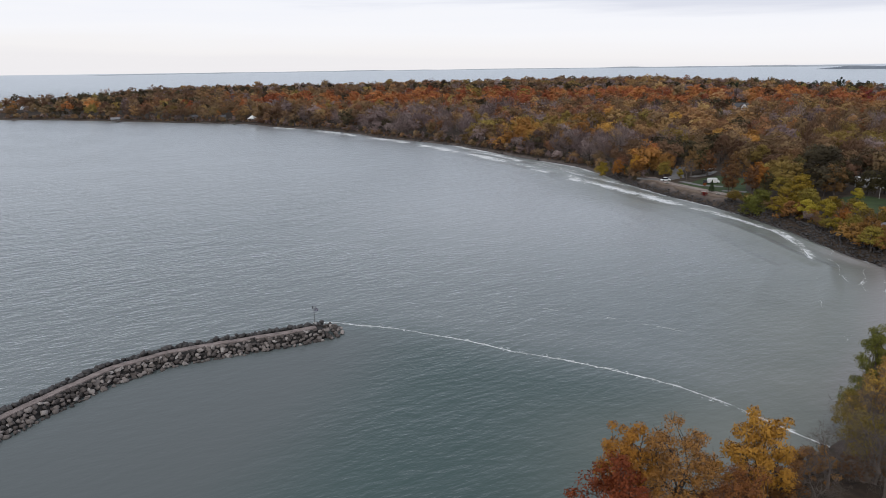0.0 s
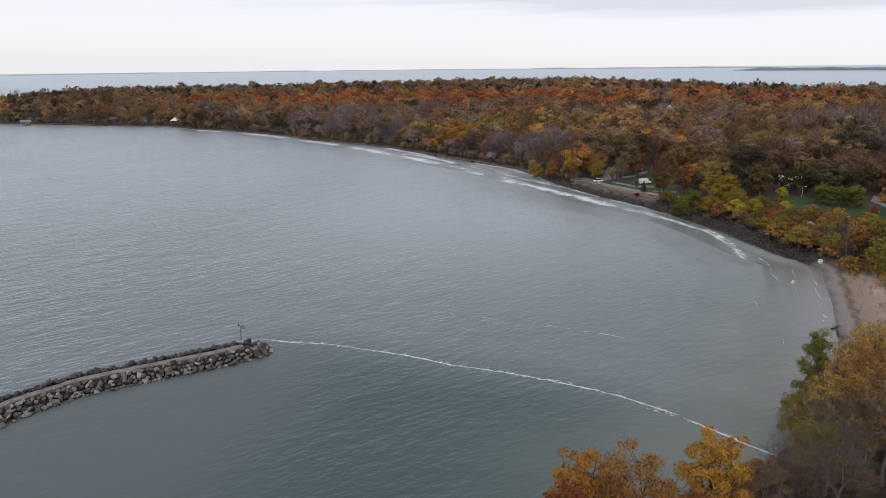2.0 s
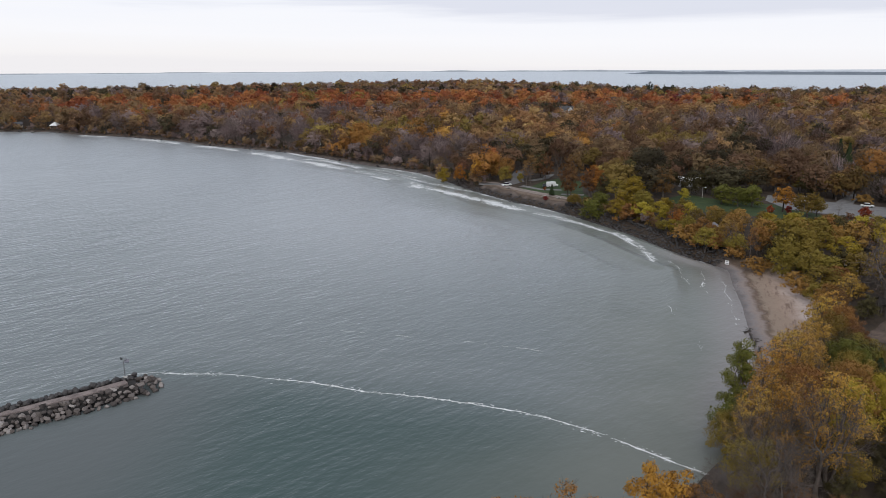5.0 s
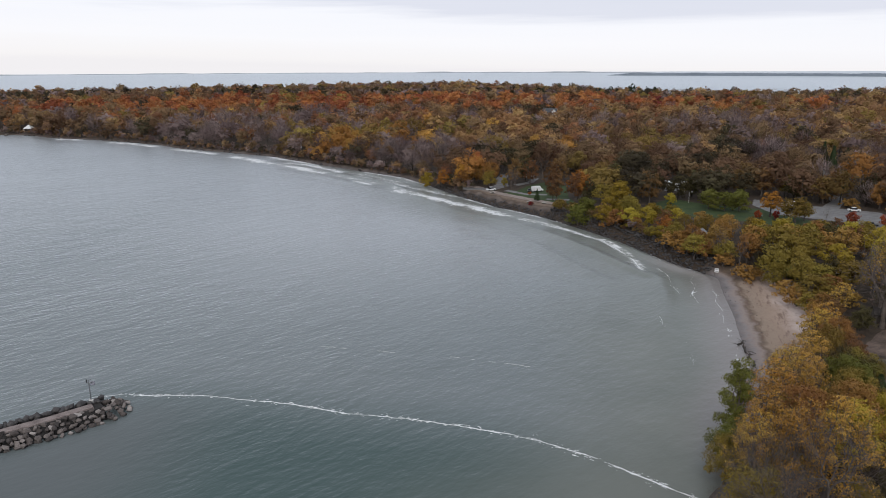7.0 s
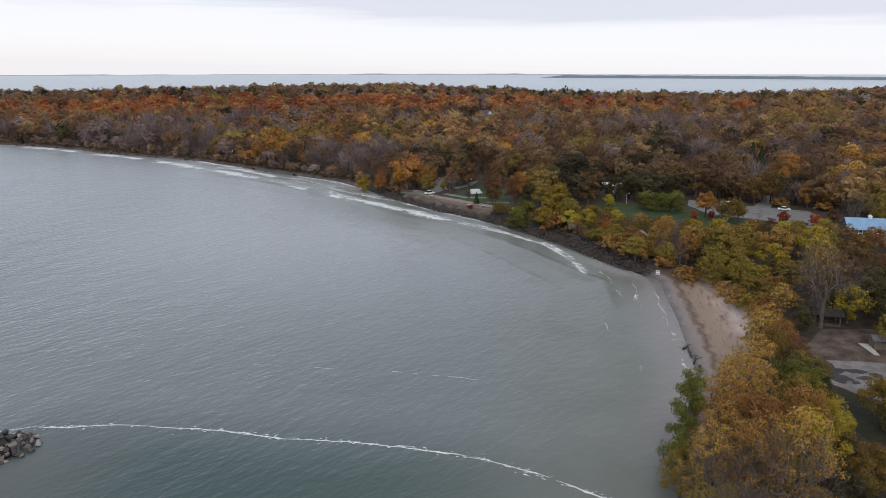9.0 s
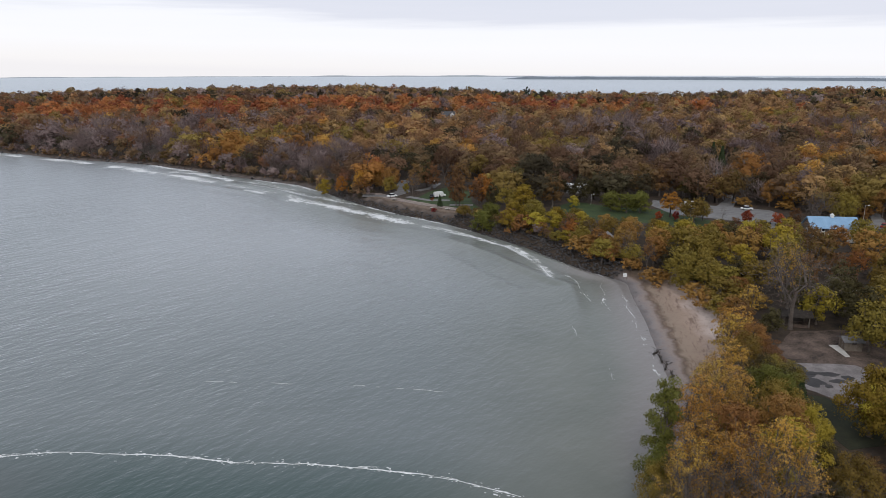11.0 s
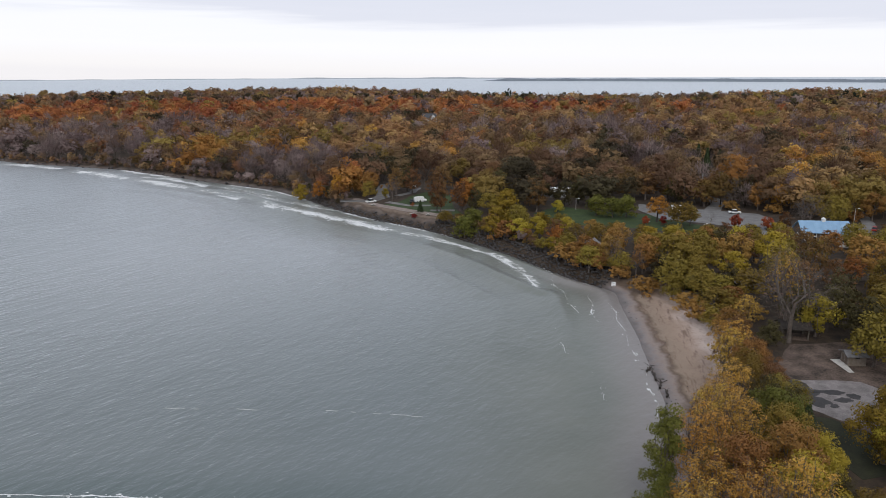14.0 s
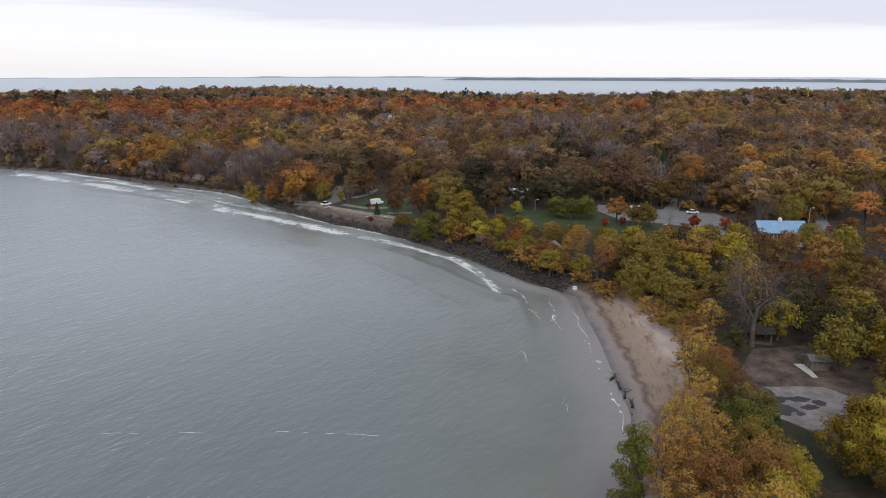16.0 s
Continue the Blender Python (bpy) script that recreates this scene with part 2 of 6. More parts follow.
# the beach in bands that follow the waterline: wet, trodden tan with weed lines, dry and pale above
grain = k.noise(0.9, 5, 0.65, obj=False)
band = k.math("ADD", k.attr("inland"), k.math("MULTIPLY", k.math("SUBTRACT", k.noise(0.16, 4, 0.6, obj=False), 0.5), 0.24))
sand = k.ramp(band, (0.0, (0.14, 0.127, 0.127)), (0.05, (0.22, 0.195, 0.19)), (0.12, (0.27, 0.22, 0.195)), (0.17, (0.13, 0.092, 0.068)), (0.22, (0.27, 0.205, 0.155)),
              (0.36, (0.32, 0.235, 0.18)), (0.46, (0.40, 0.305, 0.25)), (0.60, (0.60, 0.50, 0.455)), (1.0, (0.66, 0.56, 0.51)))
sand = k.mix(k.ramp(grain, (0.5, (0, 0, 0)), (0.72, (0.4, 0.4, 0.4))), sand, (0.20, 0.125, 0.090))
# trails of weed and footmarks drawn out along the strand
trail = k.node("ShaderNodeMapping", Rotation=(0, 0, radians(57)), Scale=(4.5, 1, 1))
trail.vector_type = "TEXTURE"
k.l.new(k.n.new("ShaderNodeNewGeometry").outputs["Position"], trail.inputs[0])
marks = k.noise(0.75, 5, 0.65, vec=trail.outputs[0])
zone = k.ramp(k.attr("inland"), (0.10, (0, 0, 0)), (0.2, (0.8, 0.8, 0.8)), (0.42, (0.75, 0.75, 0.75)), (0.6, (0.08, 0.08, 0.08)))
sand = k.mix(k.math("MULTIPLY", k.ramp(marks, (0.52, (0, 0, 0)), (0.66, (1, 1, 1))), zone), sand, (0.135, 0.082, 0.058))
c = k.mix(k.attr("sand"), litter, sand)
k.bump(fine, 0.6, 0.08)
GROUND = k.color(c)

# ---------------------------------------------------------------- plan
NEAR_SHORE = [(-900, 940), (-640, 850), (-510, 826), (-438, 813), (-399, 799), (-325, 772), (-268, 749), (-196, 725), (-163, 688), (-115, 655),
              (-74, 613), (-48, 573), (-22, 549), (10, 515), (45, 455), (69, 415), (80, 397), (88, 365), (94, 338), (103, 309), (113, 287),
              (117.5, 270), (121.5, 252), (124, 237), (125.5, 220), (127, 207), (129.5, 198), (129, 192), (122, 180), (114, 165), (105, 150),
              (96, 135), (87, 125), (76, 113), (66, 102), (54, 93), (40, 88), (26, 83), (14, 77), (0, 66), (-18, 46), (-30, 10), (-34, -80)]
FAR_SHORE = [(700, -160), (1500, 60), (1674, 300), (1545, 820), (1302, 1092), (868, 1034), (700, 1119), (610, 1370), (482, 1682), (236, 1683),
             (-211, 1505), (-488, 1418), (-583, 1000), (-700, 985), (-900, 1010)]
LAND = np.array(NEAR_SHORE + FAR_SHORE, float)


def shore_distance(x, y, line, closed=True):
    """Distance of many points to a line of straight pieces."""
    best = np.full(np.shape(x), 1e9)
    n = len(line)
    for i in range(n if closed else n - 1):
        a, b = np.array(line[i], float), np.array(line[(i + 1) % n], float)
        d = b - a
        t = np.clip(((x - a[0]) * d[0] + (y - a[1]) * d[1]) / (d @ d), 0, 1)
        best = np.minimum(best, np.hypot(x - a[0] - t * d[0], y - a[1] - t * d[1]))
    return best


def inside(x, y, poly):
    hit = np.zeros(np.shape(x), bool)
    n = len(poly)
    for i in range(n):
        (x0, y0), (x1, y1) = poly[i], poly[(i + 1) % n]
        if y0 != y1:
            hit ^= ((y0 > y) != (y1 > y)) & (x < (x1 - x0) * (y - y0) / (y1 - y0) + x0)
    return hit


def signed(x, y):
    d = shore_distance(x, y, LAND)
    return np.where(inside(x, y, LAND), d, -d)


def smooth(a, b, v):
    t = np.clip((v - a) / (b - a), 0, 1)
    return t * t * (3 - 2 * t)


BEACH = [(60, 88), (84, 110), (100, 126), (116, 137), (128, 150), (136, 164), (139, 176), (140, 188), (131, 197.5), (118, 190), (95, 150), (70, 118)]


def ripple(x, y):
    return 0.5 * np.sin(x * 0.21 + np.sin(y * 0.13)) + 0.5 * np.sin(y * 0.17 + 1.3 * np.sin(x * 0.09))


def ground_z(x, y, s=None):
    x, y = np.asarray(x, float), np.asarray(y, float)
    s = signed(x, y) if s is None else s
    sandy = smooth(4, -3, shore_distance(x, y, BEACH) * np.where(inside(x, y, BEACH), -1, 1))
    rise = np.where(y > 352, 0.9 * smooth(0, 4, s) + 1.8 * smooth(4, 30, s), 2.7 * smooth(0, 4.2, s))
    bank = np.where(s > 0, 0.3 + rise, 0.25 * s + 0.3)
    strand = np.where(s > 0, 0.02 + 0.085 * s, 0.09 * s) + 1.0 * smooth(14, 26, s)
    return np.minimum(np.maximum(bank * (1 - sandy) + np.minimum(strand, 3.0) * sandy, -2.5), 3.0)


def axis(parts):
    """Grid lines from stretches of (from, to, step)."""
    return np.unique(np.concatenate([np.arange(a, b + 0.01, s) for a, b, s in parts]).round(3))


def sheet(name, xs, ys, height, keep=None):
    X, Y = np.meshgrid(xs, ys)
    Z = height(X, Y)
    n, m = len(ys), len(xs)
    idx = np.arange(n * m).reshape(n, m)
    q = np.stack([idx[:-1, :-1], idx[:-1, 1:], idx[1:, 1:], idx[1:, :-1]], -1).reshape(-1, 4)
    if keep is not None:
        ok = keep(X, Y).ravel()
        q = q[ok[q].any(1)]
    me = bpy.data.meshes.new(name)
    V = np.stack([X.ravel(), Y.ravel(), Z.ravel()], -1)
    used, inv = np.unique(q, return_inverse=True)
    fill(me, V[used], inv.reshape(-1, 4))
    for p in me.polygons:
        p.use_smooth = True
    return me, V[used]


def fill(me, V, Q, mats=None):
    """Vertices and equal-sided faces into a mesh."""
    n, k = Q.shape
    me.vertices.add(len(V))
    me.vertices.foreach_set("co", np.asarray(V, np.float32).ravel())
    me.loops.add(n * k)
    me.loops.foreach_set("vertex_index", Q.astype(np.int32).ravel())
    me.polygons.add(n)
    me.polygons.foreach_set("loop_start", np.arange(0, n * k, k, dtype=np.int32))
    if mats is not None:
        me.polygons.foreach_set("material_index", np.asarray(mats, np.int32))
    me.update(calc_edges=True)
    return me


def attribute(me, name, values):
    me.attributes.new(name, "FLOAT", "POINT").data.foreach_set("value", np.asarray(values, np.float32))


# land
gx = axis([(-920, -200, 15), (-200, 20, 8), (20, 180, 2.5), (180, 330, 5), (330, 1680, 27)])
gy = axis([(-180, 60, 20), (60, 345, 2.5), (345, 600, 6), (600, 860, 8), (860, 1720, 20)])
me, V = sheet("ground", gx, gy, ground_z, lambda x, y: signed(x, y) > -14)
s = signed(V[:, 0], V[:, 1])
b_in = shore_distance(V[:, 0], V[:, 1], BEACH) * np.where(inside(V[:, 0], V[:, 1], BEACH), 1, -1)
sandy = smooth(-3, 2, b_in + 1.2 * ripple(V[:, 0] * 3, V[:, 1] * 3))
# strips of beach along the far bay
sandy = np.maximum(sandy, (V[:, 1] > 370) * 0.45 * smooth(4, 2, s))
# bare gravelly slope below the camp
sandy = np.maximum(sandy, 0.55 * smooth(282, 292, V[:, 1]) * smooth(356, 346, V[:, 1]) * smooth(2.0, 3.5, s) * smooth(11, 8, s))
attribute(me, "sand", sandy)
attribute(me, "inland", np.clip(s / 25.0, 0, 1))
me.materials.append(GROUND)
tagged(new("ground", me), "flat wooded land of leaf litter, with a sandy beach on the bay", "ground", kind="structure")

# lake: one sheet out to the horizon, with low swells that steepen towards the shore
FOAM_LINE = [(-24.5, 157.0), (-11.3, 153.0), (1.8, 147.0), (13.7, 139.6), (24.9, 134.0), (35.0, 128.2), (44.0, 121.4), (51.4, 113.2), (57.3, 104.2), (62.5, 97.0)]
PIER = [(-90, 80), (-83.5, 94), (-76.3, 109.3), (-71.7, 119.0), (-66.3, 129.2), (-57.8, 136.7), (-47.2, 141.8), (-36.4, 146.2), (-29.8, 149.6), (-26.5, 151.2)]


# breakers: the crest of each, from the far end to the near, and how far its wash reaches shorewards
BREAKERS = [
    ([(65, 371), (75, 349), (86, 325), (93, 306)], 4.4), ([(93, 304), (104, 285), (112, 264), (117, 242), (117, 226), (114, 206)], 3.0),
    ([(44, 416), (56, 393), (66, 379)], 4.0), ([(-18, 531), (10, 480), (38, 434)], 5.0), ([(48, 432), (64, 404), (76, 382)], 3.0),
    ([(-74, 588), (-50, 562), (-28, 540)], 5.0), ([(-118, 644), (-92, 616), (-72, 594)], 5.0), ([(-165, 686), (-138, 664)], 5.0), ([(90, 352), (99, 322), (108, 298), (116, 276)], 2.6),
]


def lace_of(x, y):
    """How white the wash is: full at a crest, thinning out behind it."""
    out = np.zeros(np.shape(x))
    for line, reach in BREAKERS:
        n = len(line) - 1
        for i in range(n):
            a, b = np.array(line[i], float), np.array(line[i + 1], float)
            d = b - a
            L = math.hypot(*d)
            d /= L
            u, w = (x - a[0]) * d[0] + (y - a[1]) * d[1], -(x - a[0]) * d[1] + (y - a[1]) * d[0]
            w = w + 1.1 * ripple(x * 0.9, y * 0.9)
            run = smooth(-6 if i == 0 else -1, 4 if i == 0 else 0, u) * smooth(L + (6 if i == n - 1 else 1), L - (5 if i == n - 1 else 0), u)
            w = 1.5 - w
            out = np.maximum(out, run * smooth(-1.2, 0.3, w) * (1 - 0.85 * smooth(0.15 * reach, 1.5 * reach, w)) * (w < 2 * reach))
    return out


def swell(x, y):
    """Low waves that steepen and crowd towards the shore, their crests along it."""
    s = -signed(x, y)
    ph = s * 0.46 + 1.5 * ripple(x * 0.30, y * 0.30)
    crest = (0.5 + 0.5 * np.sin(ph)) ** 4
    z = 1.25 * crest * smooth(55, 8, s) * smooth(135, 170, y) * smooth(480, 380, y) * (0.55 + 0.45 * ripple(x * 0.16 + 3, y * 0.19))
    return z * smooth(0.5, 4.0, s)


R_SEA = 4930.0
wx = axis([(-R_SEA, -530, 400), (-530, -180, 20), (-180, 20, 4), (20, 70, 1.6), (70, 136, 1.0), (136, 150, 2), (150, 1770, 90), (1770, R_SEA, 395)])
wy = axis([(-R_SEA, -230, 470), (-230, 50, 40), (50, 140, 5), (140, 330, 1.0), (330, 480, 2.5), (480, 700, 5), (700, 1080, 40), (1080, R_SEA, 350)])
me, V = sheet("water", wx, wy, swell, lambda x, y: (signed(x, y) < 12))
s = -signed(V[:, 0], V[:, 1])
attribute(me, "silt", np.clip(0.95 * smooth(52, 10, s + 8 * ripple(V[:, 0] * 0.3, V[:, 1] * 0.3)), 0, 1) * smooth(700, 300, V[:, 1]) * smooth(60, 110, V[:, 0] + 60))
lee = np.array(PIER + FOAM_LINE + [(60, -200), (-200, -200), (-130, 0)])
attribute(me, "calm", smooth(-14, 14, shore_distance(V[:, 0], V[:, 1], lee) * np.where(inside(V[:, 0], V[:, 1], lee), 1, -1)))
# painted sheen grows with distance along y; silty inner bay added towards +x
attribute(me, "sheen_silt", smooth(1000, 800, V[:, 1]) * np.maximum(0.62 * smooth(170, 430, V[:, 1]), smooth(140, 300, V[:, 1]) * smooth(-110, 40, V[:, 0])))
attribute(me, "sandy", smooth(13, 1, s) * smooth(225, 205, V[:, 1]) * smooth(60, 80, V[:, 0]))
attribute(me, "lace", lace_of(V[:, 0], V[:, 1]))
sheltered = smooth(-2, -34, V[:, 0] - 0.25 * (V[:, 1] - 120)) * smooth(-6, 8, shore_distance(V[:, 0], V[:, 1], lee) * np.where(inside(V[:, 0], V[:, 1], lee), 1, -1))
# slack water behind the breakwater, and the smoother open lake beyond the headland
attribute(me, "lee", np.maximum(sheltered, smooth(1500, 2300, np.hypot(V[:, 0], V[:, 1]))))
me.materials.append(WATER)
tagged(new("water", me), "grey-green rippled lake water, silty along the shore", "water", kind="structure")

# ---------------------------------------------------------------- builders


def part(name, bm, material, parent=None, label=""):
    """Links a bmesh as one mesh object under a thing or part."""
    me = bpy.data.meshes.new(name)
    bm.to_mesh(me)
    bm.free()
    me.materials.append(material)
    ob = new(name, me)
    ob.parent = parent
    return tagged(ob, label)


def box(bm, lo, hi, m=None, bevel=0.0):
    """A box between two corners, bevelled, moved by m."""
    vs = bmesh.ops.create_cube(bm, size=1)["verts"]
    lo, hi = Vector(lo), Vector(hi)
    for v in vs:
        v.co = Vector([(a + b) / 2 + c * (b - a) for a, b, c in zip(lo, hi, v.co)])
    if bevel:
        ed = list({e for v in vs for e in v.link_edges})
        r = bmesh.ops.bevel(bm, geom=ed, offset=bevel, segments=1, affect="EDGES")
        vs = list({v for f in r["faces"] for v in f.verts} | {v for v in vs if v.is_valid})
    if m is not None:
        bmesh.ops.transform(bm, matrix=m, verts=vs)
    return vs


def tube_into(verts, quads, pts, radii, sides):
    """A tapered tube along points, added to plain lists."""
    pts = [Vector(p) for p in pts]
    base = len(verts)
    for i, p in enumerate(pts):
        d = (pts[min(i + 1, len(pts) - 1)] - pts[max(i - 1, 0)]).normalized()
        a = d.orthogonal().normalized()
        b = d.cross(a)
        for j in range(sides):
            t = 2 * math.pi * j / sides
            verts.append(p + (a * math.cos(t) + b * math.sin(t)) * radii[i])
    for i in range(len(pts) - 1):
        for j in range(sides):
            q = base + i * sides
            quads.append((q + j, q + (j + 1) % sides, q + sides + (j + 1) % sides, q + sides + j))


def sprays(centres, size, rng, out, corner=((-1.1, -0.7), (1.1, -0.6), (0.0, 1.1)), even=0.62):
    """Leaf sprays: small uneven leaves facing roughly outwards. Returns corners and their soft normals."""
    n = len(centres)
    nrm = rng.normal(size=(n, 3)) * 0.75 + out
    nrm /= np.linalg.norm(nrm, axis=1, keepdims=True) + 1e-9
    soft = out / (np.linalg.norm(out, axis=1, keepdims=True) + 1e-9)
    a = np.cross(nrm, rng.normal(size=(n, 3)))
    a /= np.linalg.norm(a, axis=1, keepdims=True) + 1e-9
    b = np.cross(nrm, a)
    sz = size * rng.uniform(0.6, 1.35, (n, 1))
    corners = []
    for sa, sb in corner:
        corners.append(centres + sz * (a * (sa + rng.uniform(-0.25, 0.25, (n, 1))) + b * (sb + rng.uniform(-0.25, 0.25, (n, 1)))))
    soft = soft * even + nrm * (1 - even)
    soft /= np.linalg.norm(soft, axis=1, keepdims=True)
    return np.stack(corners, 1).reshape(-1, 3), np.repeat(soft, len(corner), 0)


def soften(me, normals):
    """Leaves take the crown's rounded normals, so that a crown shades as one mass."""
    me.polygons.foreach_set("use_smooth", np.ones(len(me.polygons), bool))
    me.normals_split_custom_set_from_vertices(normals.astype(np.float32).tolist() if len(normals) < 60000 else normals.astype(np.float32))


def clump_centres(n, h, r, low, rng, flat=1.0, ragged=0.25):
    """Places of the leaf clumps in a crown from height low to h, of half-width r."""
    d = rng.normal(size=(n, 3))
    d /= np.linalg.norm(d, axis=1, keepdims=True)
    rad = rng.uniform(0.35, 1.0, (n, 1)) ** 0.6 * (1 + ragged * rng.normal(size=(n, 1)) * 0.5)
    c = d * rad
    mid, half = (low + h) / 2, (h - low) / 2
    c[:, 2] = np.sign(c[:, 2]) * np.abs(c[:, 2]) ** flat
    width = r * (1 - 0.22 * np.clip(c[:, 2], -1, 1))
    return np.stack([c[:, 0] * width, c[:, 1] * width, mid + half * np.clip(c[:, 2], -1.05, 1.05)], 1)


def branch_out(verts, quads, p, way, ends, rng, width, sides=5, depth=0):
    """Limbs that fork again and again from p until each end has its own; width is that of one end's twig."""
    n = len(ends)
    root = p - way * (width * n ** 0.52 * 1.5 + 0.04)
    if n == 1:
        e = Vector(ends[0])
        mid = p.lerp(e, 0.5) + way * (e - p).length * 0.16 + Vector(rng.normal(size=3)) * 0.06 * (e - p).length
        tube_into(verts, quads, [root, mid, e], [width * 1.25, width, width * 0.45], 3)
        return
    # two groups, split across the direction in which the ends lie widest apart
    d = ends - np.array(p)
    d = d / (np.linalg.norm(d, axis=1, keepdims=True) + 1e-6)
    c = d - d.mean(0)
    axis_of = np.linalg.svd(c, full_matrices=False)[2][0] + rng.normal(size=3) * 0.15
    order = np.argsort(c @ axis_of)
    cut = min(max(1, int(n * rng.uniform(0.32, 0.68))), n - 1)
    for group in (order[:cut], order[cut:]):
        g = ends[group]
        goal = Vector(g.mean(0))
        if len(group) == 1:
            branch_out(verts, quads, p, way, g, rng, width, sides, depth + 1)
            continue
        f = rng.uniform(0.30, 0.48)
        q = p.lerp(goal, f)
        mid = p.lerp(q, 0.5) + way * (q - p).length * 0.18 + Vector(rng.normal(size=3)) * 0.07 * (q - p).length
        w0 = width * len(group) ** 0.52
        tube_into(verts, quads, [root, mid, q], [w0 * 1.12, w0, w0 * 0.9], sides if depth < 2 else 4 if depth < 4 else 3)
        branch_out(verts, quads, q, (q - mid).normalized(), g, rng, width, sides, depth + 1)


def shell_spots(cc, rad, per, rng):
    """Leaves on the outside of every clump, thickest on its top; with the way that each faces."""
    n = len(cc) * per
    d = rng.normal(size=(n, 3)) + (0, 0, 0.35)
    d /= np.linalg.norm(d, axis=1, keepdims=True)
    deep = rng.uniform(0.30, 1.08, (n, 1)) ** 0.7
    return np.repeat(cc, per, 0) + d * deep * np.repeat(rad, per)[:, None] * (1, 1, 0.78), d


def make_tree(leaf, h=12.0, r=4.5, low=3.0, clumps=60, per=28, size=0.42, puff=0.26, twigs=0, seed=1, bark=BARK, trunks=1, label="", girth=0.022):
    """A tree: an Empty with a trunk that forks into limbs and twigs, and a crown of leaf clumps at their ends."""
    rng = np.random.default_rng(seed)
    root = new("tree")
    cc = clump_centres(clumps, h - puff * r * 0.6, r * (1 - puff * 0.5), low + puff * r * 0.4, rng, ragged=0.35)
    verts, quads = [], []
    foot = h * girth + 0.04
    twig = foot * 0.75 / math.sqrt(clumps / trunks)
    split = np.argsort(np.arctan2(cc[:, 1], cc[:, 0]))
    for t in range(trunks):
        mine = cc if trunks == 1 else cc[split[len(cc) * t // trunks: len(cc) * (t + 1) // trunks]]
        c = Vector(mine.mean(0))
        off = Vector((c.x, c.y, 0)) * (0.22 if trunks > 1 else 0.0)
        fork = Vector((off.x + c.x * 0.25, off.y + c.y * 0.25, low + (h - low) * rng.uniform(0.06, 0.2)))
        mid = off.lerp(fork, 0.5) + Vector((rng.normal() * 0.12, rng.normal() * 0.12, 0))
        tube_into(verts, quads, [off + Vector((0, 0, -0.6)), off + Vector((0, 0, 0.3)), mid, fork], [foot * 1.5, foot * 1.05, foot * 0.88, foot * 0.78], 8)
        branch_out(verts, quads, fork, Vector((0, 0, 1)), mine, rng, twig)
    for c in cc:
        for _ in range(twigs):
            q0 = Vector(c)
            way = (Vector(rng.normal(size=3)) + Vector((c[0] / r, c[1] / r, 0.55)) * 1.1).normalized()
            q1 = q0 + way * r * rng.uniform(0.10, 0.26)
            tube_into(verts, quads, [q0 - way * 0.05, q1], [twig * 0.55, 0.008], 3)
    me = fill(bpy.data.meshes.new("trunk"), np.array(verts), np.array(quads))
    me.materials.append(bark)
    new("trunk", me).parent = root
    if per:
        rad = puff * r * rng.uniform(0.65, 1.3, len(cc))
        spots, d = shell_spots(cc, rad, per, rng)
        out = d * 0.9 + (spots - (0, 0, (h + low) / 2)) / (r, r, (h - low) / 2 + 0.1) * 0.55 + (0, 0, 0.35)
        P, N = sprays(spots, size, rng, out, even=0.55)
        me = fill(bpy.data.meshes.new("crown"), P, np.arange(len(P)).reshape(-1, 3))
        soften(me, N)
        me.materials.append(LEAF[leaf])
        new("crown", me).parent = root
    return tagged(root, label, "tree")


def make_fir(h, r, seed, label):
    """A small conifer: trunk and whorls of drooping needle sprays."""
    rng = np.random.default_rng(seed)
    root = new("tree")
    verts, quads = [], []
    tube_into(verts, quads, [(0, 0, -0.4), (0, 0, h * 0.5), (0, 0, h)], [0.04 * h * 0.5 + 0.05, 0.02 * h + 0.03, 0.02], 6)
    me = fill(bpy.data.meshes.new("trunk"), np.array(verts), np.array(quads))
    me.materials.append(BARK_DARK)
    new("trunk", me).parent = root
    n = 1500
    z = rng.uniform(0.06, 1, n) ** 0.8 * h
    w = (1 - z / h) * r * np.sqrt(rng.uniform(0.1, 1, n)) + 0.05
    t = rng.uniform(0, 6.283, n)
    spots = np.stack([w * np.cos(t), w * np.sin(t), z - 0.25 * w], 1)
    P, N = sprays(spots, 0.2, rng, np.stack([np.cos(t), np.sin(t), 0.5 + 0 * t], 1))
    me = fill(bpy.data.meshes.new("crown"), P, np.arange(len(P)).reshape(-1, 3))
    soften(me, N)
    me.materials.append(LEAF["fir"])
    new("crown", me).parent = root
    return tagged(root, label, "tree")


def stand(src, x, y, scale=1.0, turn=None, wide=1.0, sink=0.0):
    """A copy of a template tree, standing on the ground."""
    turn = random.uniform(0, 360) if turn is None else turn
    z = float(ground_z(np.array([x]), np.array([y]))[0]) - sink
    return copy_thing(src, pose(x, y, z, 0, 0, turn) @ Matrix.Diagonal((scale * wide, scale * wide, scale, 1)))


def drop_template(src):
    for o in (*src.children_recursive, src):
        bpy.data.objects.remove(o)


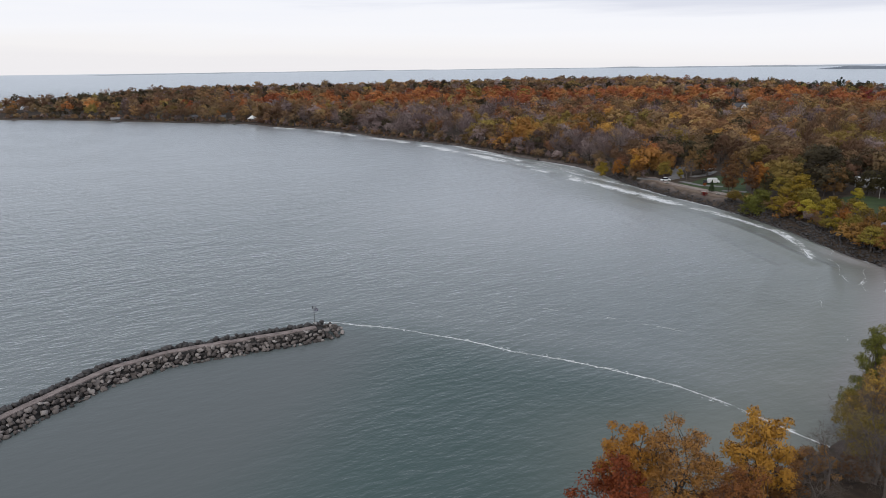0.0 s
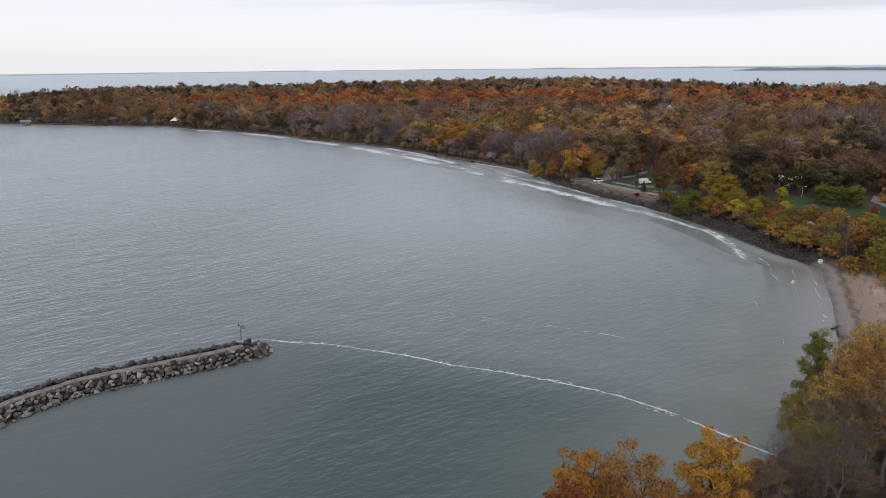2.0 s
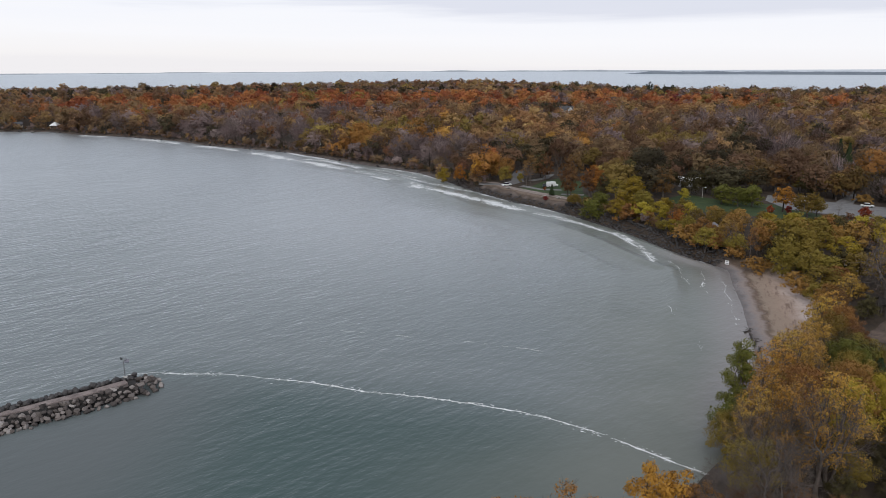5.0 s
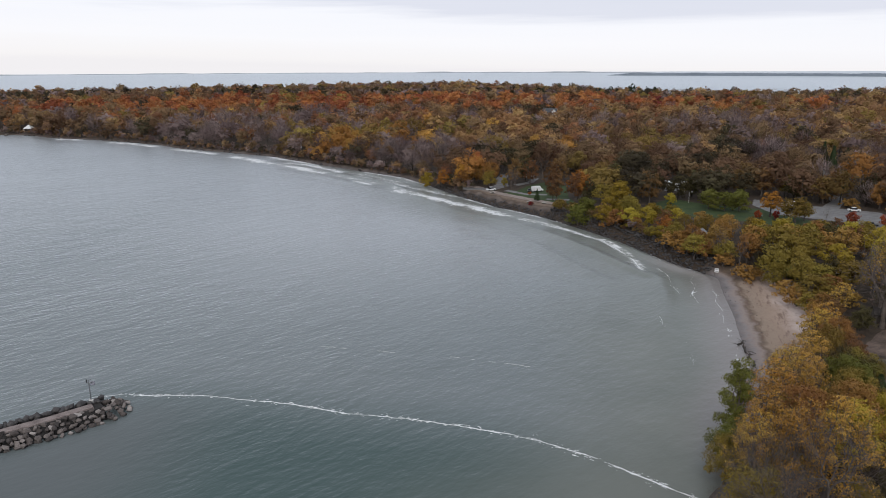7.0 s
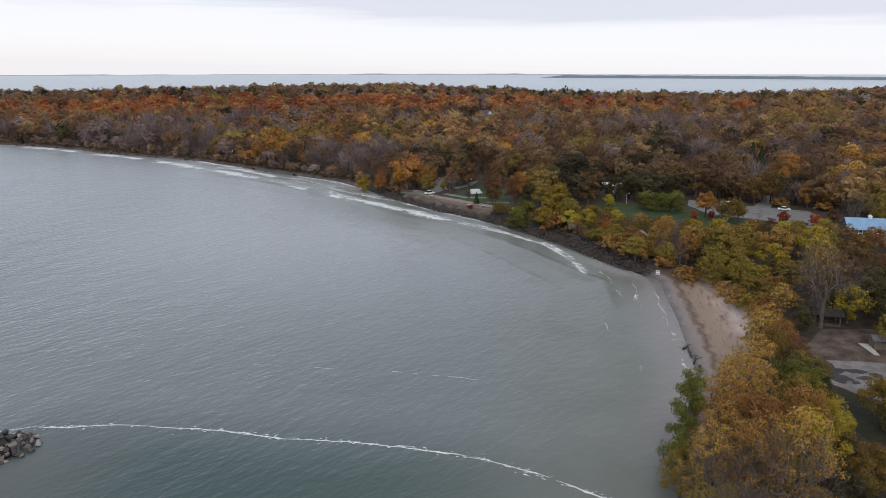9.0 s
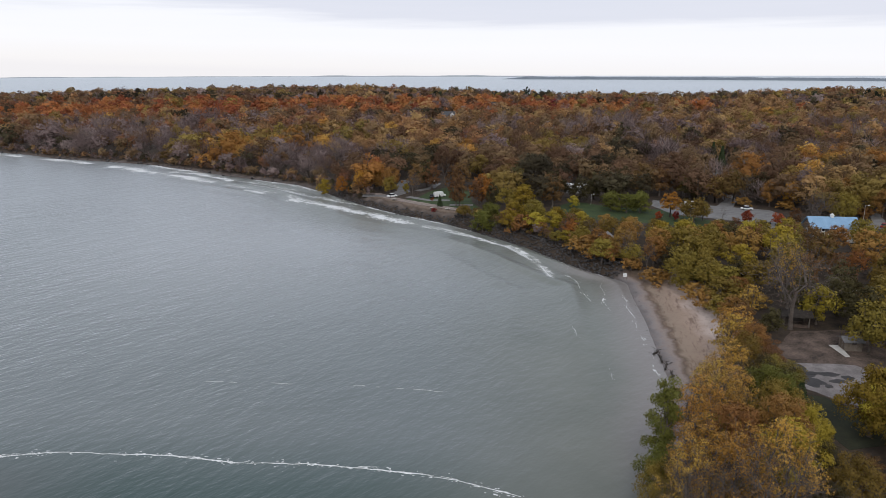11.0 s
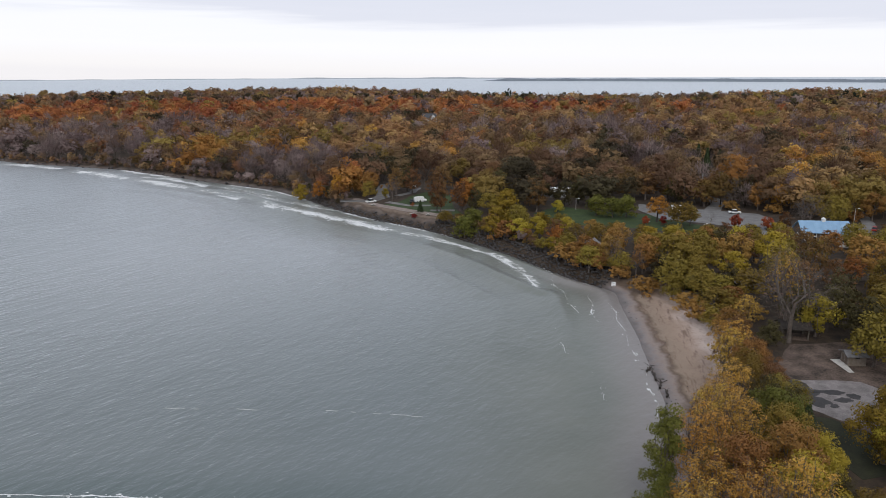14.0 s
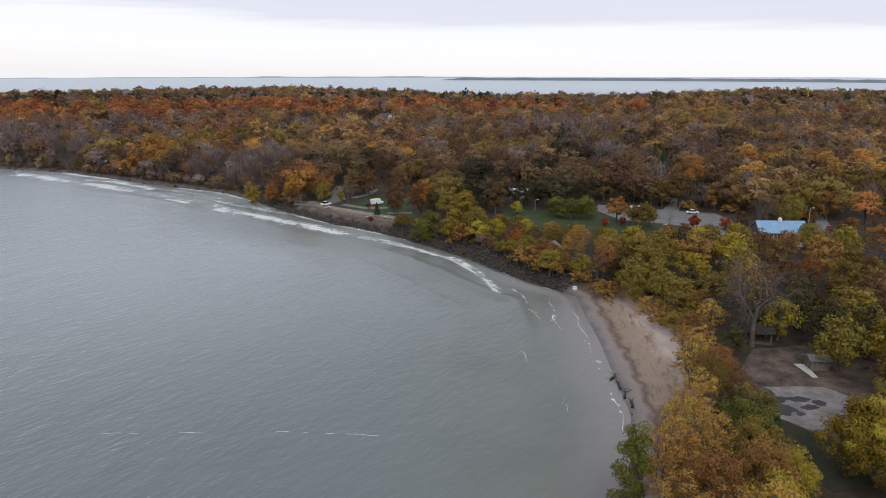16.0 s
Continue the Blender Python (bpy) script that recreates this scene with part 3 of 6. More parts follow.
# ---------------------------------------------------------------- trees near the bay, one by one
def kind_set(fine):
    """One tree of each kind; fine ones, for near the camera, have many more and smaller leaves."""
    n, z = (5.4, 0.30) if fine else (1.25, 0.64)

    def t(leaf, h, r, low, clumps, per, size, puff, twigs, seed, bark=BARK, **kw):
        return make_tree(leaf, h, r, low, clumps, max(2, int(per * n)), size * z, puff, twigs if fine else twigs // 3, seed, bark, **kw)

    return {
        "gold": t("gold", 13, 4.2, 3.0, 84, 26, 0.35, 0.22, 4, 3, BARK_DARK, label="broadleaf tree with golden autumn leaves"),
        "thin": t("orange", 15, 5.5, 3.6, 120, 23, 0.31, 0.19, 6, 5, BARK_DARK, girth=0.027, label="spreading tree with thinning orange-brown leaves and dark limbs"),
        "rust": t("rust", 13, 5.0, 3, 60, 30, 0.38, 0.24, 4, 7, label="broadleaf tree with rust-red autumn leaves"),
        "ochre": t("ochre", 12, 4.6, 1.0, 52, 34, 0.38, 0.27, 4, 11, label="broadleaf tree with ochre autumn leaves"),
        "olive": t("olive", 12, 5.0, 0.8, 48, 40, 0.40, 0.29, 2, 13, label="broadleaf tree with olive leaves turning yellow"),
        "yellow": t("yellow", 10, 4.4, 0.8, 44, 42, 0.38, 0.30, 1, 17, label="rounded tree with bright yellow-green leaves"),
        "green": t("green", 10, 4.8, 0.8, 44, 42, 0.40, 0.30, 1, 19, label="low rounded tree with green leaves"),
        "dark": t("dark", 14, 5.2, 1.0, 50, 42, 0.42, 0.29, 1, 23, BARK_DARK, label="dense dark olive broadleaf tree"),
        "brown": t("brown", 13, 4.8, 1.2, 64, 26, 0.38, 0.24, 6, 29, label="tree with withered brown leaves"),
        "bare": t("grey", 14, 5.2, 3.0, 260 if fine else 120, 1, 0.14, 0.10, 8, 31, BARK, girth=0.016, label="leafless grey tree with fine twigs"),
        "red": t("red", 5, 2.3, 0.8, 40, 26, 0.26, 0.28, 1, 37, label="small tree with dark red leaves"),
        "shrub": t("ochre", 4, 2.6, 0.2, 46, 22, 0.28, 0.22, 5, 41, trunks=3, label="straggling shrub with ochre leaves"),
        "sparse": t("amber", 13, 4.8, 1.6, 120, 9, 0.30, 0.17, 9, 43, BARK, trunks=3, girth=0.014, label="half-bare tree with scattered amber leaves"),
        "poplar": t("green", 14, 2.6, 1.6, 48, 30, 0.34, 0.36, 3, 47, label="slender upright tree with dull green leaves"),
        "fir": make_fir(6, 2.0, 51, "small dark green conifer"),
    }



KINDS, FINE = kind_set(False), kind_set(True)
SIZE = {"gold": 13, "thin": 15, "rust": 13, "ochre": 12, "olive": 12, "yellow": 10, "green": 10, "dark": 14, "brown": 13, "bare": 14, "red": 5, "shrub": 4, "sparse": 13, "poplar": 14, "fir": 6}
placed = []


def plant(*trees):
    """Trees one by one: kind, place, height and width against height."""
    for kind, x, y, h, w in trees:
        stand((FINE if math.hypot(x - 12, y - 45) < 135 else KINDS)[kind], x, y, h / SIZE[kind], wide=w)
        placed.append((x, y, h * 0.36 * w))


# the thicket at the near end of the beach
plant(("gold", 38, 75.5, 16.5, 0.85), ("thin", 27.5, 73, 16.5, 0.95), ("rust", 18.5, 69.5, 14.5, 0.95), ("gold", 22, 75, 15.5, 0.8), ("thin", 33, 69, 13, 1),
      ("bare", 52, 84, 10, 1), ("bare", 57, 80, 12, 1.1), ("bare", 47, 78, 9, 1), ("shrub", 44, 82, 5, 1.2), ("shrub", 50, 88, 4, 1.2),
      ("brown", 40, 68, 9, 1), ("poplar", 72.5, 110, 17, 1), ("green", 69.5, 106, 9, 0.9), ("olive", 66, 102.5, 9, 0.9), ("sparse", 66, 96, 14, 1),
      ("olive", 61, 90, 11, 0.9), ("bare", 59, 85, 13, 1.05), ("bare", 63, 92, 15, 0.9), ("sparse", 78, 108, 15.5, 1), ("sparse", 84, 108, 14, 1.05))
# the thicket at the near end of the beach
plant(("sparse", 84.5, 113.5, 15, 0.9), ("sparse", 70, 99, 15, 1), ("ochre", 77, 101, 14, 0.9), ("sparse", 90, 117, 13, 1.05), ("sparse", 68, 91, 16, 0.9),
      ("sparse", 72, 89, 17, 0.9), ("bare", 68, 86, 17, 0.95), ("yellow", 80, 95, 13, 0.85), ("ochre", 86, 101, 13, 0.95), ("olive", 79, 104, 11, 1),
      ("green", 96, 112, 11, 0.9), ("olive", 93, 108, 11, 0.95), ("dark", 99, 117, 10, 0.85), ("olive", 99, 88, 9, 1.1), ("olive", 87, 90, 9, 1),
      ("yellow", 92, 101, 9.5, 0.9), ("brown", 63, 84, 5, 1.3), ("dark", 70, 84, 5, 1.2), ("olive", 75, 88, 6, 1.2), ("brown", 66, 80, 5, 1.3))
# the thicket at the near end of the beach
plant(("dark", 78, 84, 5, 1.3), ("olive", 72, 95, 6, 1.2), ("brown", 60, 87, 4.5, 1.3), ("dark", 82, 89, 6, 1.2), ("brown", 56, 86, 4, 1.3),
      ("shrub", 53, 88, 3.5, 1.3), ("dark", 59, 78, 5, 1.3), ("olive", 84, 96, 6, 1.2), ("dark", 90, 97, 6, 1.2), ("brown", 94, 93, 5, 1.3))
# round the hut and its yard
plant(("sparse", 98, 122, 11, 1.1), ("olive", 106, 127, 10, 1), ("sparse", 112, 136, 10.5, 1.2), ("sparse", 117, 140, 10, 1.1), ("ochre", 111, 130, 10, 1),
      ("olive", 104, 118, 9, 1.1), ("dark", 101, 114, 9, 1), ("brown", 109, 124, 8, 1.1), ("olive", 108, 118.5, 6, 1.1), ("fir", 103, 112, 6, 1.3),
      ("yellow", 109.5, 101, 12.5, 0.95), ("yellow", 116, 98, 12, 1.05), ("olive", 104.5, 93, 9, 1.1), ("dark", 111, 92, 9, 1.1), ("olive", 122, 106, 11, 1.1),
      ("olive", 137, 112, 13, 1), ("olive", 139, 126, 12, 1), ("yellow", 146, 120, 13, 1), ("yellow", 143, 142, 10, 1), ("bare", 135, 142, 21, 1.3))
# round the hut and its yard
plant(("bare", 137, 145, 18, 1.2), ("dark", 147, 134, 11, 1.1), ("dark", 151, 127, 11, 1.1), ("dark", 144, 146, 11, 1), ("olive", 155, 133, 13, 1),
      ("dark", 129, 142, 6, 1.2), ("yellow", 107.5, 102.5, 12.5, 1), ("sparse", 123, 149, 6.5, 1.2), ("brown", 117, 141, 7, 1.2), ("dark", 152, 144, 11, 1),
      ("olive", 160, 138, 12, 1.1), ("dark", 158, 148, 12, 1), ("brown", 126, 147, 7, 1.2))
# behind the beach
plant(("shrub", 135.5, 188, 4.5, 1.5), ("olive", 136.5, 179, 6, 1.2), ("shrub", 135.5, 172, 4, 1.6), ("shrub", 131, 163, 5, 1.2), ("olive", 128.5, 157, 6, 1.2),
      ("bare", 149, 156, 17, 1), ("sparse", 152, 158, 14, 1), ("olive", 134, 161, 8.5, 1.3), ("ochre", 128, 152, 7, 1.2), ("olive", 140, 172, 9, 1.2),
      ("olive", 140, 183, 10.5, 1.15), ("yellow", 154, 176, 10.5, 1), ("olive", 147, 186, 12, 1), ("ochre", 144, 198, 12, 0.95), ("olive", 151, 195, 12.5, 1),
      ("olive", 154, 188, 13, 1), ("olive", 136, 199, 7, 1.2), ("shrub", 134, 197, 4, 1.3), ("dark", 143, 190, 8, 1.2), ("olive", 145, 181, 8.5, 1.2))
# behind the beach
plant(("green", 142, 178, 4.5, 1.4), ("olive", 141.5, 168, 8, 1.2), ("dark", 146, 170, 9, 1.1), ("ochre", 139, 162, 7, 1.2), ("green", 144.5, 186, 4, 1.5),
      ("shrub", 139, 157, 5, 1.3), ("sparse", 133, 152, 8, 1.2), ("olive", 148, 164, 10, 1.1), ("bare", 137, 194, 10, 0.8), ("ochre", 141, 196, 10, 1))
# the belt between the bank and the lawn
plant(("ochre", 167, 187, 12, 1.05), ("yellow", 174, 181, 13, 1), ("olive", 165, 170, 12, 1), ("bare", 134, 200, 11, 0.8), ("olive", 130, 206, 9, 1),
      ("ochre", 138, 207, 10, 1), ("ochre", 134, 214, 9, 1), ("olive", 133, 222, 8, 1.1), ("bare", 139, 226, 9, 1), ("rust", 136, 233, 7.5, 1),
      ("ochre", 146, 216, 10, 1), ("yellow", 130, 246, 8, 1.15), ("yellow", 137, 246, 8, 1.15), ("brown", 140, 239, 8, 1.2), ("yellow", 129, 259, 10, 1.05),
      ("yellow", 124, 254, 7, 1), ("olive", 152, 206, 10, 1.1), ("yellow", 158, 214, 9, 1.1), ("olive", 163, 222, 8, 1.15), ("ochre", 156, 226, 8.5, 1.1))
# the belt between the bank and the lawn
plant(("olive", 149, 228, 8.5, 1.1), ("yellow", 166, 212, 9, 1.1), ("olive", 172, 218, 8, 1.15), ("ochre", 175, 208, 9, 1.1), ("ochre", 160, 202, 10, 1.1),
      ("olive", 168, 203, 10, 1.1), ("bare", 151, 217, 9, 1), ("olive", 146, 236, 7, 1.1), ("yellow", 147, 243, 7.5, 1.1), ("ochre", 153, 237, 7.5, 1.1),
      ("olive", 150, 251, 7.5, 1.15), ("yellow", 144, 254, 7.5, 1.1), ("olive", 160, 233, 7, 1.1))
# behind the park building
plant(("ochre", 191, 166, 14, 1.1), ("brown", 180, 172, 13, 1.1), ("red", 211, 229, 5.5, 1), ("red", 218, 221, 5.5, 1), ("bare", 224, 212, 14, 1),
      ("bare", 231, 217, 12, 1), ("brown", 224, 219, 7, 1.1), ("olive", 241, 212, 14, 0.8), ("olive", 247, 220, 12, 0.9), ("ochre", 204, 186, 9.5, 1.1),
      ("olive", 211, 181, 10, 1.1), ("brown", 198, 191, 9, 1.1), ("olive", 220, 178, 11, 1.1), ("ochre", 228, 172, 12, 1.1), ("dark", 259, 231, 12, 1.1),
      ("olive", 264, 224, 12, 1.1), ("ochre", 267, 216, 12, 1), ("olive", 278, 226, 14, 1.1), ("bare", 229, 213, 16, 1.1), ("shrub", 262, 220, 4, 1.5))
# behind the park building
plant(("olive", 182, 213, 8, 1.1), ("yellow", 185, 203, 9, 1.1), ("olive", 192, 205, 8.5, 1.1), ("brown", 189, 213, 7.5, 1.1), ("olive", 199, 199, 9, 1.1),
      ("yellow", 204, 205, 8, 1.1))
# round the lawn and the car park
plant(("dark", 178, 290, 12, 1.1), ("green", 187, 261, 9.5, 1.1), ("green", 178, 268, 9, 1.1), ("green", 182, 263, 8.5, 1.2), ("gold", 192, 249, 10, 1.35),
      ("olive", 194, 238, 10.5, 1.35), ("olive", 199, 239, 8, 1), ("red", 184, 246, 4, 0.9), ("red", 190, 243.5, 4, 0.8), ("bare", 206, 236, 5.5, 0.8),
      ("poplar", 250, 277, 12, 1.3), ("dark", 256, 286, 11, 1.2), ("green", 252, 281, 10, 1.2), ("bare", 236, 268, 13, 0.9), ("bare", 243, 262, 13, 0.9),
      ("olive", 228, 282, 11, 1), ("brown", 231, 265, 13, 1), ("bare", 238, 257, 13, 0.9), ("ochre", 245, 250, 12, 1), ("gold", 249, 244, 11, 1))
# round the lawn and the car park
plant(("brown", 254, 238, 12, 1.1), ("brown", 240, 270, 14, 1.1), ("dark", 249, 260, 13, 1.1), ("brown", 257, 251, 14, 1.1), ("olive", 265, 243, 14, 1.1),
      ("ochre", 272, 235, 14, 1.1), ("brown", 219, 288, 14, 1.2), ("brown", 214, 294, 15, 1.2), ("dark", 206, 298, 13, 1.1), ("dark", 226, 276, 12, 1.2),
      ("dark", 187, 293, 12, 1.1), ("bare", 234, 274, 13, 1), ("shrub", 236, 256, 4, 1.4), ("shrub", 246, 243, 4, 1.5), ("shrub", 256, 232, 4, 1.5))
# the bank and the camp
plant(("green", 119, 265, 9, 1.15), ("green", 124, 269, 8, 1.1), ("yellow", 146, 283, 11, 0.95), ("rust", 136, 301, 14, 1), ("brown", 126, 302, 12, 0.85),
      ("dark", 139, 296, 10, 1), ("brown", 161, 285, 14, 1.05), ("dark", 161, 315, 13, 1), ("yellow", 168, 280, 5.5, 1.1), ("dark", 172, 300, 14, 1.1),
      ("ochre", 109, 347, 12, 0.9), ("gold", 97, 349, 11, 1), ("ochre", 104, 352, 12, 1), ("yellow", 116, 340, 5, 0.9), ("fir", 118, 304, 5, 1),
      ("red", 112, 296, 2.4, 1.1), ("rust", 119, 315, 2.2, 1.1), ("brown", 131, 345, 13, 1), ("brown", 140, 338, 12, 1), ("brown", 197, 302, 13, 1.1))
# the bank and the camp
plant(("fir", 303, 338, 14, 0.8), ("fir", 306, 348, 15, 0.8), ("fir", 309, 335, 13, 0.8), ("fir", 300, 345, 12, 0.8), ("fir", 315, 331, 11, 0.8),
      ("olive", 107, 336, 10, 0.85), ("ochre", 97, 347, 9, 1), ("gold", 90, 357, 10, 1), ("yellow", 84, 366, 9, 1), ("bare", 116, 331, 11, 0.9),
      ("bare", 120, 336, 10, 0.9), ("brown", 125, 303, 12, 0.9), ("brown", 134, 300, 12, 1), ("dark", 168, 328, 12, 1.1), ("yellow", 151, 291, 10, 1),
      ("brown", 124, 348, 13, 1), ("dark", 132, 354, 13, 1), ("ochre", 114, 354, 12, 1), ("brown", 148, 348, 13, 1.1), ("bare", 142, 356, 13, 1))
# the bank and the camp
plant(("olive", 140, 262, 8, 1.1), ("brown", 135, 272, 7, 1.1), ("olive", 143, 270, 8, 1.1))

# clearings that stay free of trees: lawn, car parks, roads, camp site, hut yard
CLEAR = {
    "lawn": [(150, 262), (158, 282), (176, 292), (184, 276), (199, 262), (202, 240), (207, 228), (196, 228), (184, 236), (170, 252)],
    "car_park": [(199, 240), (197, 252), (201, 270), (212, 284), (226, 266), (240, 250), (250, 236), (233, 214), (222, 208), (210, 222)],
    "camp": [(93, 335), (104, 314), (116, 292), (123, 276), (134, 284), (134, 296), (150, 330), (160, 352), (146, 378), (128, 372), (106, 342)],
    "yard": [(110, 112), (120, 108), (150, 118), (154, 130), (146, 138), (136, 140), (124, 132), (116, 124)],
    "shop_yard": [(198, 208), (206, 190), (236, 194), (262, 200), (275, 222), (262, 224), (240, 210), (226, 216), (214, 212)],
    "lane": [(240, 268), (262, 300), (306, 348), (330, 372), (336, 366), (312, 340), (268, 294), (246, 262)],
    "belt": [(150, 232), (176, 222), (186, 206), (204, 190), (212, 200), (216, 212), (204, 228), (182, 240), (158, 258), (148, 250)],
    "glade": [(185, 318), (204, 306), (212, 312), (194, 326)],
}
BEACH_KEEP = [(70, 100), (96, 122), (114, 133), (131, 152), (141, 172), (142, 190), (128, 200), (90, 150)]


HOUSES = [(294, 703, 11), (420, 845, 10), (382, 850, 8), (370, 430, 8), (30, 534, 3), (-352, 772, 8), (190, 311, 7), (-230, 747, 6), (-262, 756, 6), (-193, 730, 8), (216, 429, 9), (155, 175, 4), (139, 365, 6)]


def clear_of(x, y, margin=2.0):
    ok = np.ones(np.shape(x), bool)
    for hx, hy, hr in HOUSES:
        # the plot itself and the garden in front of it, towards the bay
        r = math.hypot(hx, hy)
        ux, uy = hx / r, hy / r
        ahead, aside = (hx - x) * ux + (hy - y) * uy, np.abs((hx - x) * uy - (hy - y) * ux)
        ok &= ~((aside < hr * (0.55 if hr > 7 else 0.9)) & (ahead > -hr) & (ahead < hr + (10 if hy < 600 else 50)))
    for poly in (*CLEAR.values(), BEACH_KEEP):
        ok &= ~inside(x, y, poly) & (shore_distance(x, y, poly) > margin)
    return ok


# ---------------------------------------------------------------- woodland behind, far too many to count
def scatter(step, lo, hi, seed):
    rng = np.random.default_rng(seed)
    X, Y = np.meshgrid(np.arange(-900, 1700, step), np.arange(40, 1720, step))
    X, Y = X.ravel() + rng.uniform(-0.42, 0.42, X.size) * step, Y.ravel() + rng.uniform(-0.42, 0.42, X.size) * step
    r, az = np.hypot(X, Y), np.degrees(np.arctan2(X, Y))
    ok = (r >= lo) & (r < hi) & (az > -34) & (az < 62)
    X, Y = X[ok], Y[ok]
    s = signed(X, Y)
    ok = (s > np.where(Y > 345, 3.0, 9)) & clear_of(X, Y)
    return X[ok], Y[ok], s[ok], rng


def patches(x, y, scale, seed):
    return np.array([noise.noise((a * scale, b * scale, seed)) for a, b in zip(x, y)])


# groups of one kind that stand out in the canopy
DRIFTS = {
    "gold": [(103, 511), (67, 486), (56, 514), (104, 333), (86, 351), (196, 429), (360, 306), (274, 263), (350, 263)],
    "ochre": [(425, 553), (566, 562), (400, 645), (465, 326), (180, 479), (152, 486), (490, 574)],
    "dark": [(272, 381), (160, 282), (179, 280), (192, 344), (283, 741), (134, 385)],
    "brown": [(233, 308), (271, 327), (157, 373), (215, 343), (198, 376)],
    "grey": [(70, 418), (-8, 616), (13, 652), (35, 561), (106, 451), (377, 524), (852, 604), (583, 473), (65, 714)],
    "olive": [(42, 542), (98, 541), (259, 224), (163, 320), (240, 430), (248, 267), (285, 225), (318, 231)],
    "fir": [(584, 1101), (640, 1120), (1232, 1094)],
}


def species(X, Y, s, rng):
    """The kind of each tree, in drifts: rust inland, bare and brown along the far bay, green-yellow near the park."""
    r, az = np.hypot(X, Y), np.degrees(np.arctan2(X, Y))
    p1, p2, p3 = patches(X, Y, 0.016, 3.1), patches(X, Y, 0.028, 9.7), patches(X, Y, 0.009, 5.5)
    one = np.ones(len(X))
    bell = lambda v, c, w: np.exp(-((v - c) / w) ** 2)
    W = {
        "orange": 0.8 + 2.2 * np.clip(p1, 0, 1) + 0.6 * bell(r, 640, 200),
        "rust": 0.12 + 7.0 * bell(r, 960, 150) * smooth(-24, -6, az) * smooth(46, 30, az) + 1.2 * np.clip(p2 - 0.1, 0, 1) + 1.3 * bell(az, -28, 6) * bell(s, 25, 30),
        "gold": 0.10 + 1.3 * np.clip(p2 - 0.05, 0, 1) + 0.35 * bell(r, 480, 130),
        "ochre": 1.1 + 2.6 * np.clip(-p1, 0, 1) + 0.9 * bell(az, 50, 18),
        "olive": 0.5 + 1.1 * smooth(20, 44, az) + 2.2 * np.clip(-p2, 0, 1) + 0.5 * smooth(-14, -28, az),
        "dark": 0.55 + 1.0 * bell(r, 390, 130) * smooth(16, 28, az) + 2.2 * bell(r, 1270, 130) + 3.0 * np.clip(p3, 0, 1) * (r < 700) + 3.0 * smooth(-14, -28, az),
        "yellow": 0.02 + 0.55 * smooth(420, 230, r) + 0.15 * bell(az, 45, 15),
        "green": 0.02 + 0.30 * smooth(420, 230, r),
        "brown": 2.2 + 3.0 * bell(r, 430, 170) * smooth(14, 28, az) + 3.0 * np.clip(p3, 0, 1) + 1.6 * bell(s, 15, 45) * (Y > 380) + 2.0 * smooth(-12, -26, az),
        "grey": 0.9 + 3.4 * bell(s, 10, 55) * smooth(370, 440, Y) * smooth(720, 640, Y) + 3.0 * np.clip(p3 - 0.05, 0, 1) + 0.6 * bell(r, 600, 250) + 3.5 * bell(r, 640, 60) * bell(az, 37, 5) + 0.7 * bell(r, 1250, 150),
        "red": 0.01 + 0.3 * bell(r, 1000, 140) * smooth(4, 20, az),
        "fir": 0.03 + 4.0 * bell(r, 1230, 70) * bell(az, 21, 4) + 4.0 * bell(r, 1330, 90) * bell(az, 50, 7),
    }
    W["amber"] = 0.05 * one
    for kd, spots in DRIFTS.items():
        for dx, dy in spots:
            W[kd] = W[kd] + 16.0 * bell(np.hypot(X - dx, Y - dy), 0, 11 + 0.02 * math.hypot(dx, dy))
    M = np.stack([np.maximum(W[k], 0) for k in LEAF_ORDER], 1)
    M = M ** 1.7
    M = np.cumsum(M / M.sum(1, keepdims=True), 1)
    return (rng.uniform(size=(len(X), 1)) > M).sum(1).clip(0, len(LEAF_ORDER) - 1)


def crown_template(heads, leaves, size, seed, sparse=False):
    """A crown for a tree one metre high: clumps of leaf sprays, or upright twigs; with soft normals."""
    rng = np.random.default_rng(seed)
    if sparse:
        cc = clump_centres(heads, 0.95, 0.30, 0.20, rng, ragged=0.2)
        spots = cc[rng.integers(len(cc), size=leaves)] + rng.normal(size=(leaves, 3)) * 0.06
        out = (spots - (0, 0, 0.5)) * 1.6 + (0, 0, 0.3)
        # twigs that fan upwards
        d = (spots - (0, 0, 0.1)) * (1, 1, 0.9) + rng.normal(size=(leaves, 3)) * 0.14
        d /= np.linalg.norm(d, axis=1, keepdims=True)
        side = np.cross(d, rng.normal(size=(leaves, 3)))
        side /= np.linalg.norm(side, axis=1, keepdims=True)
        long, wd = rng.uniform(0.04, 0.11, (leaves, 1)), size * 0.26
        P = np.stack([spots - d * long - side * wd, spots - d * long + side * wd, spots + d * long], 1).reshape(-1, 3)
        N = np.repeat(out, 3, 0)
        return P, N / (np.linalg.norm(N, axis=1, keepdims=True) + 1e-9)
    # leaf clumps all through the crown, which leans a little and is wider one way
    puff = rng.uniform(0.09, 0.12) * (34.0 / heads) ** 0.33
    cc = clump_centres(heads, 0.96 - puff, 0.30, 0.14 + puff, rng, ragged=0.3) * (rng.uniform(0.9, 1.12), rng.uniform(0.9, 1.12), 1) + (rng.normal() * 0.02, rng.normal() * 0.02, 0)
    spots, way = shell_spots(cc, puff * rng.uniform(0.7, 1.35, heads), leaves // heads, rng)
    out = way * 0.35 + (spots - (0, 0, 0.45)) / (0.33, 0.33, 0.45) * 0.95 + (0, 0, 0.3)
    P, N = sprays(spots, size, rng, out, even=0.86)
    return P, N


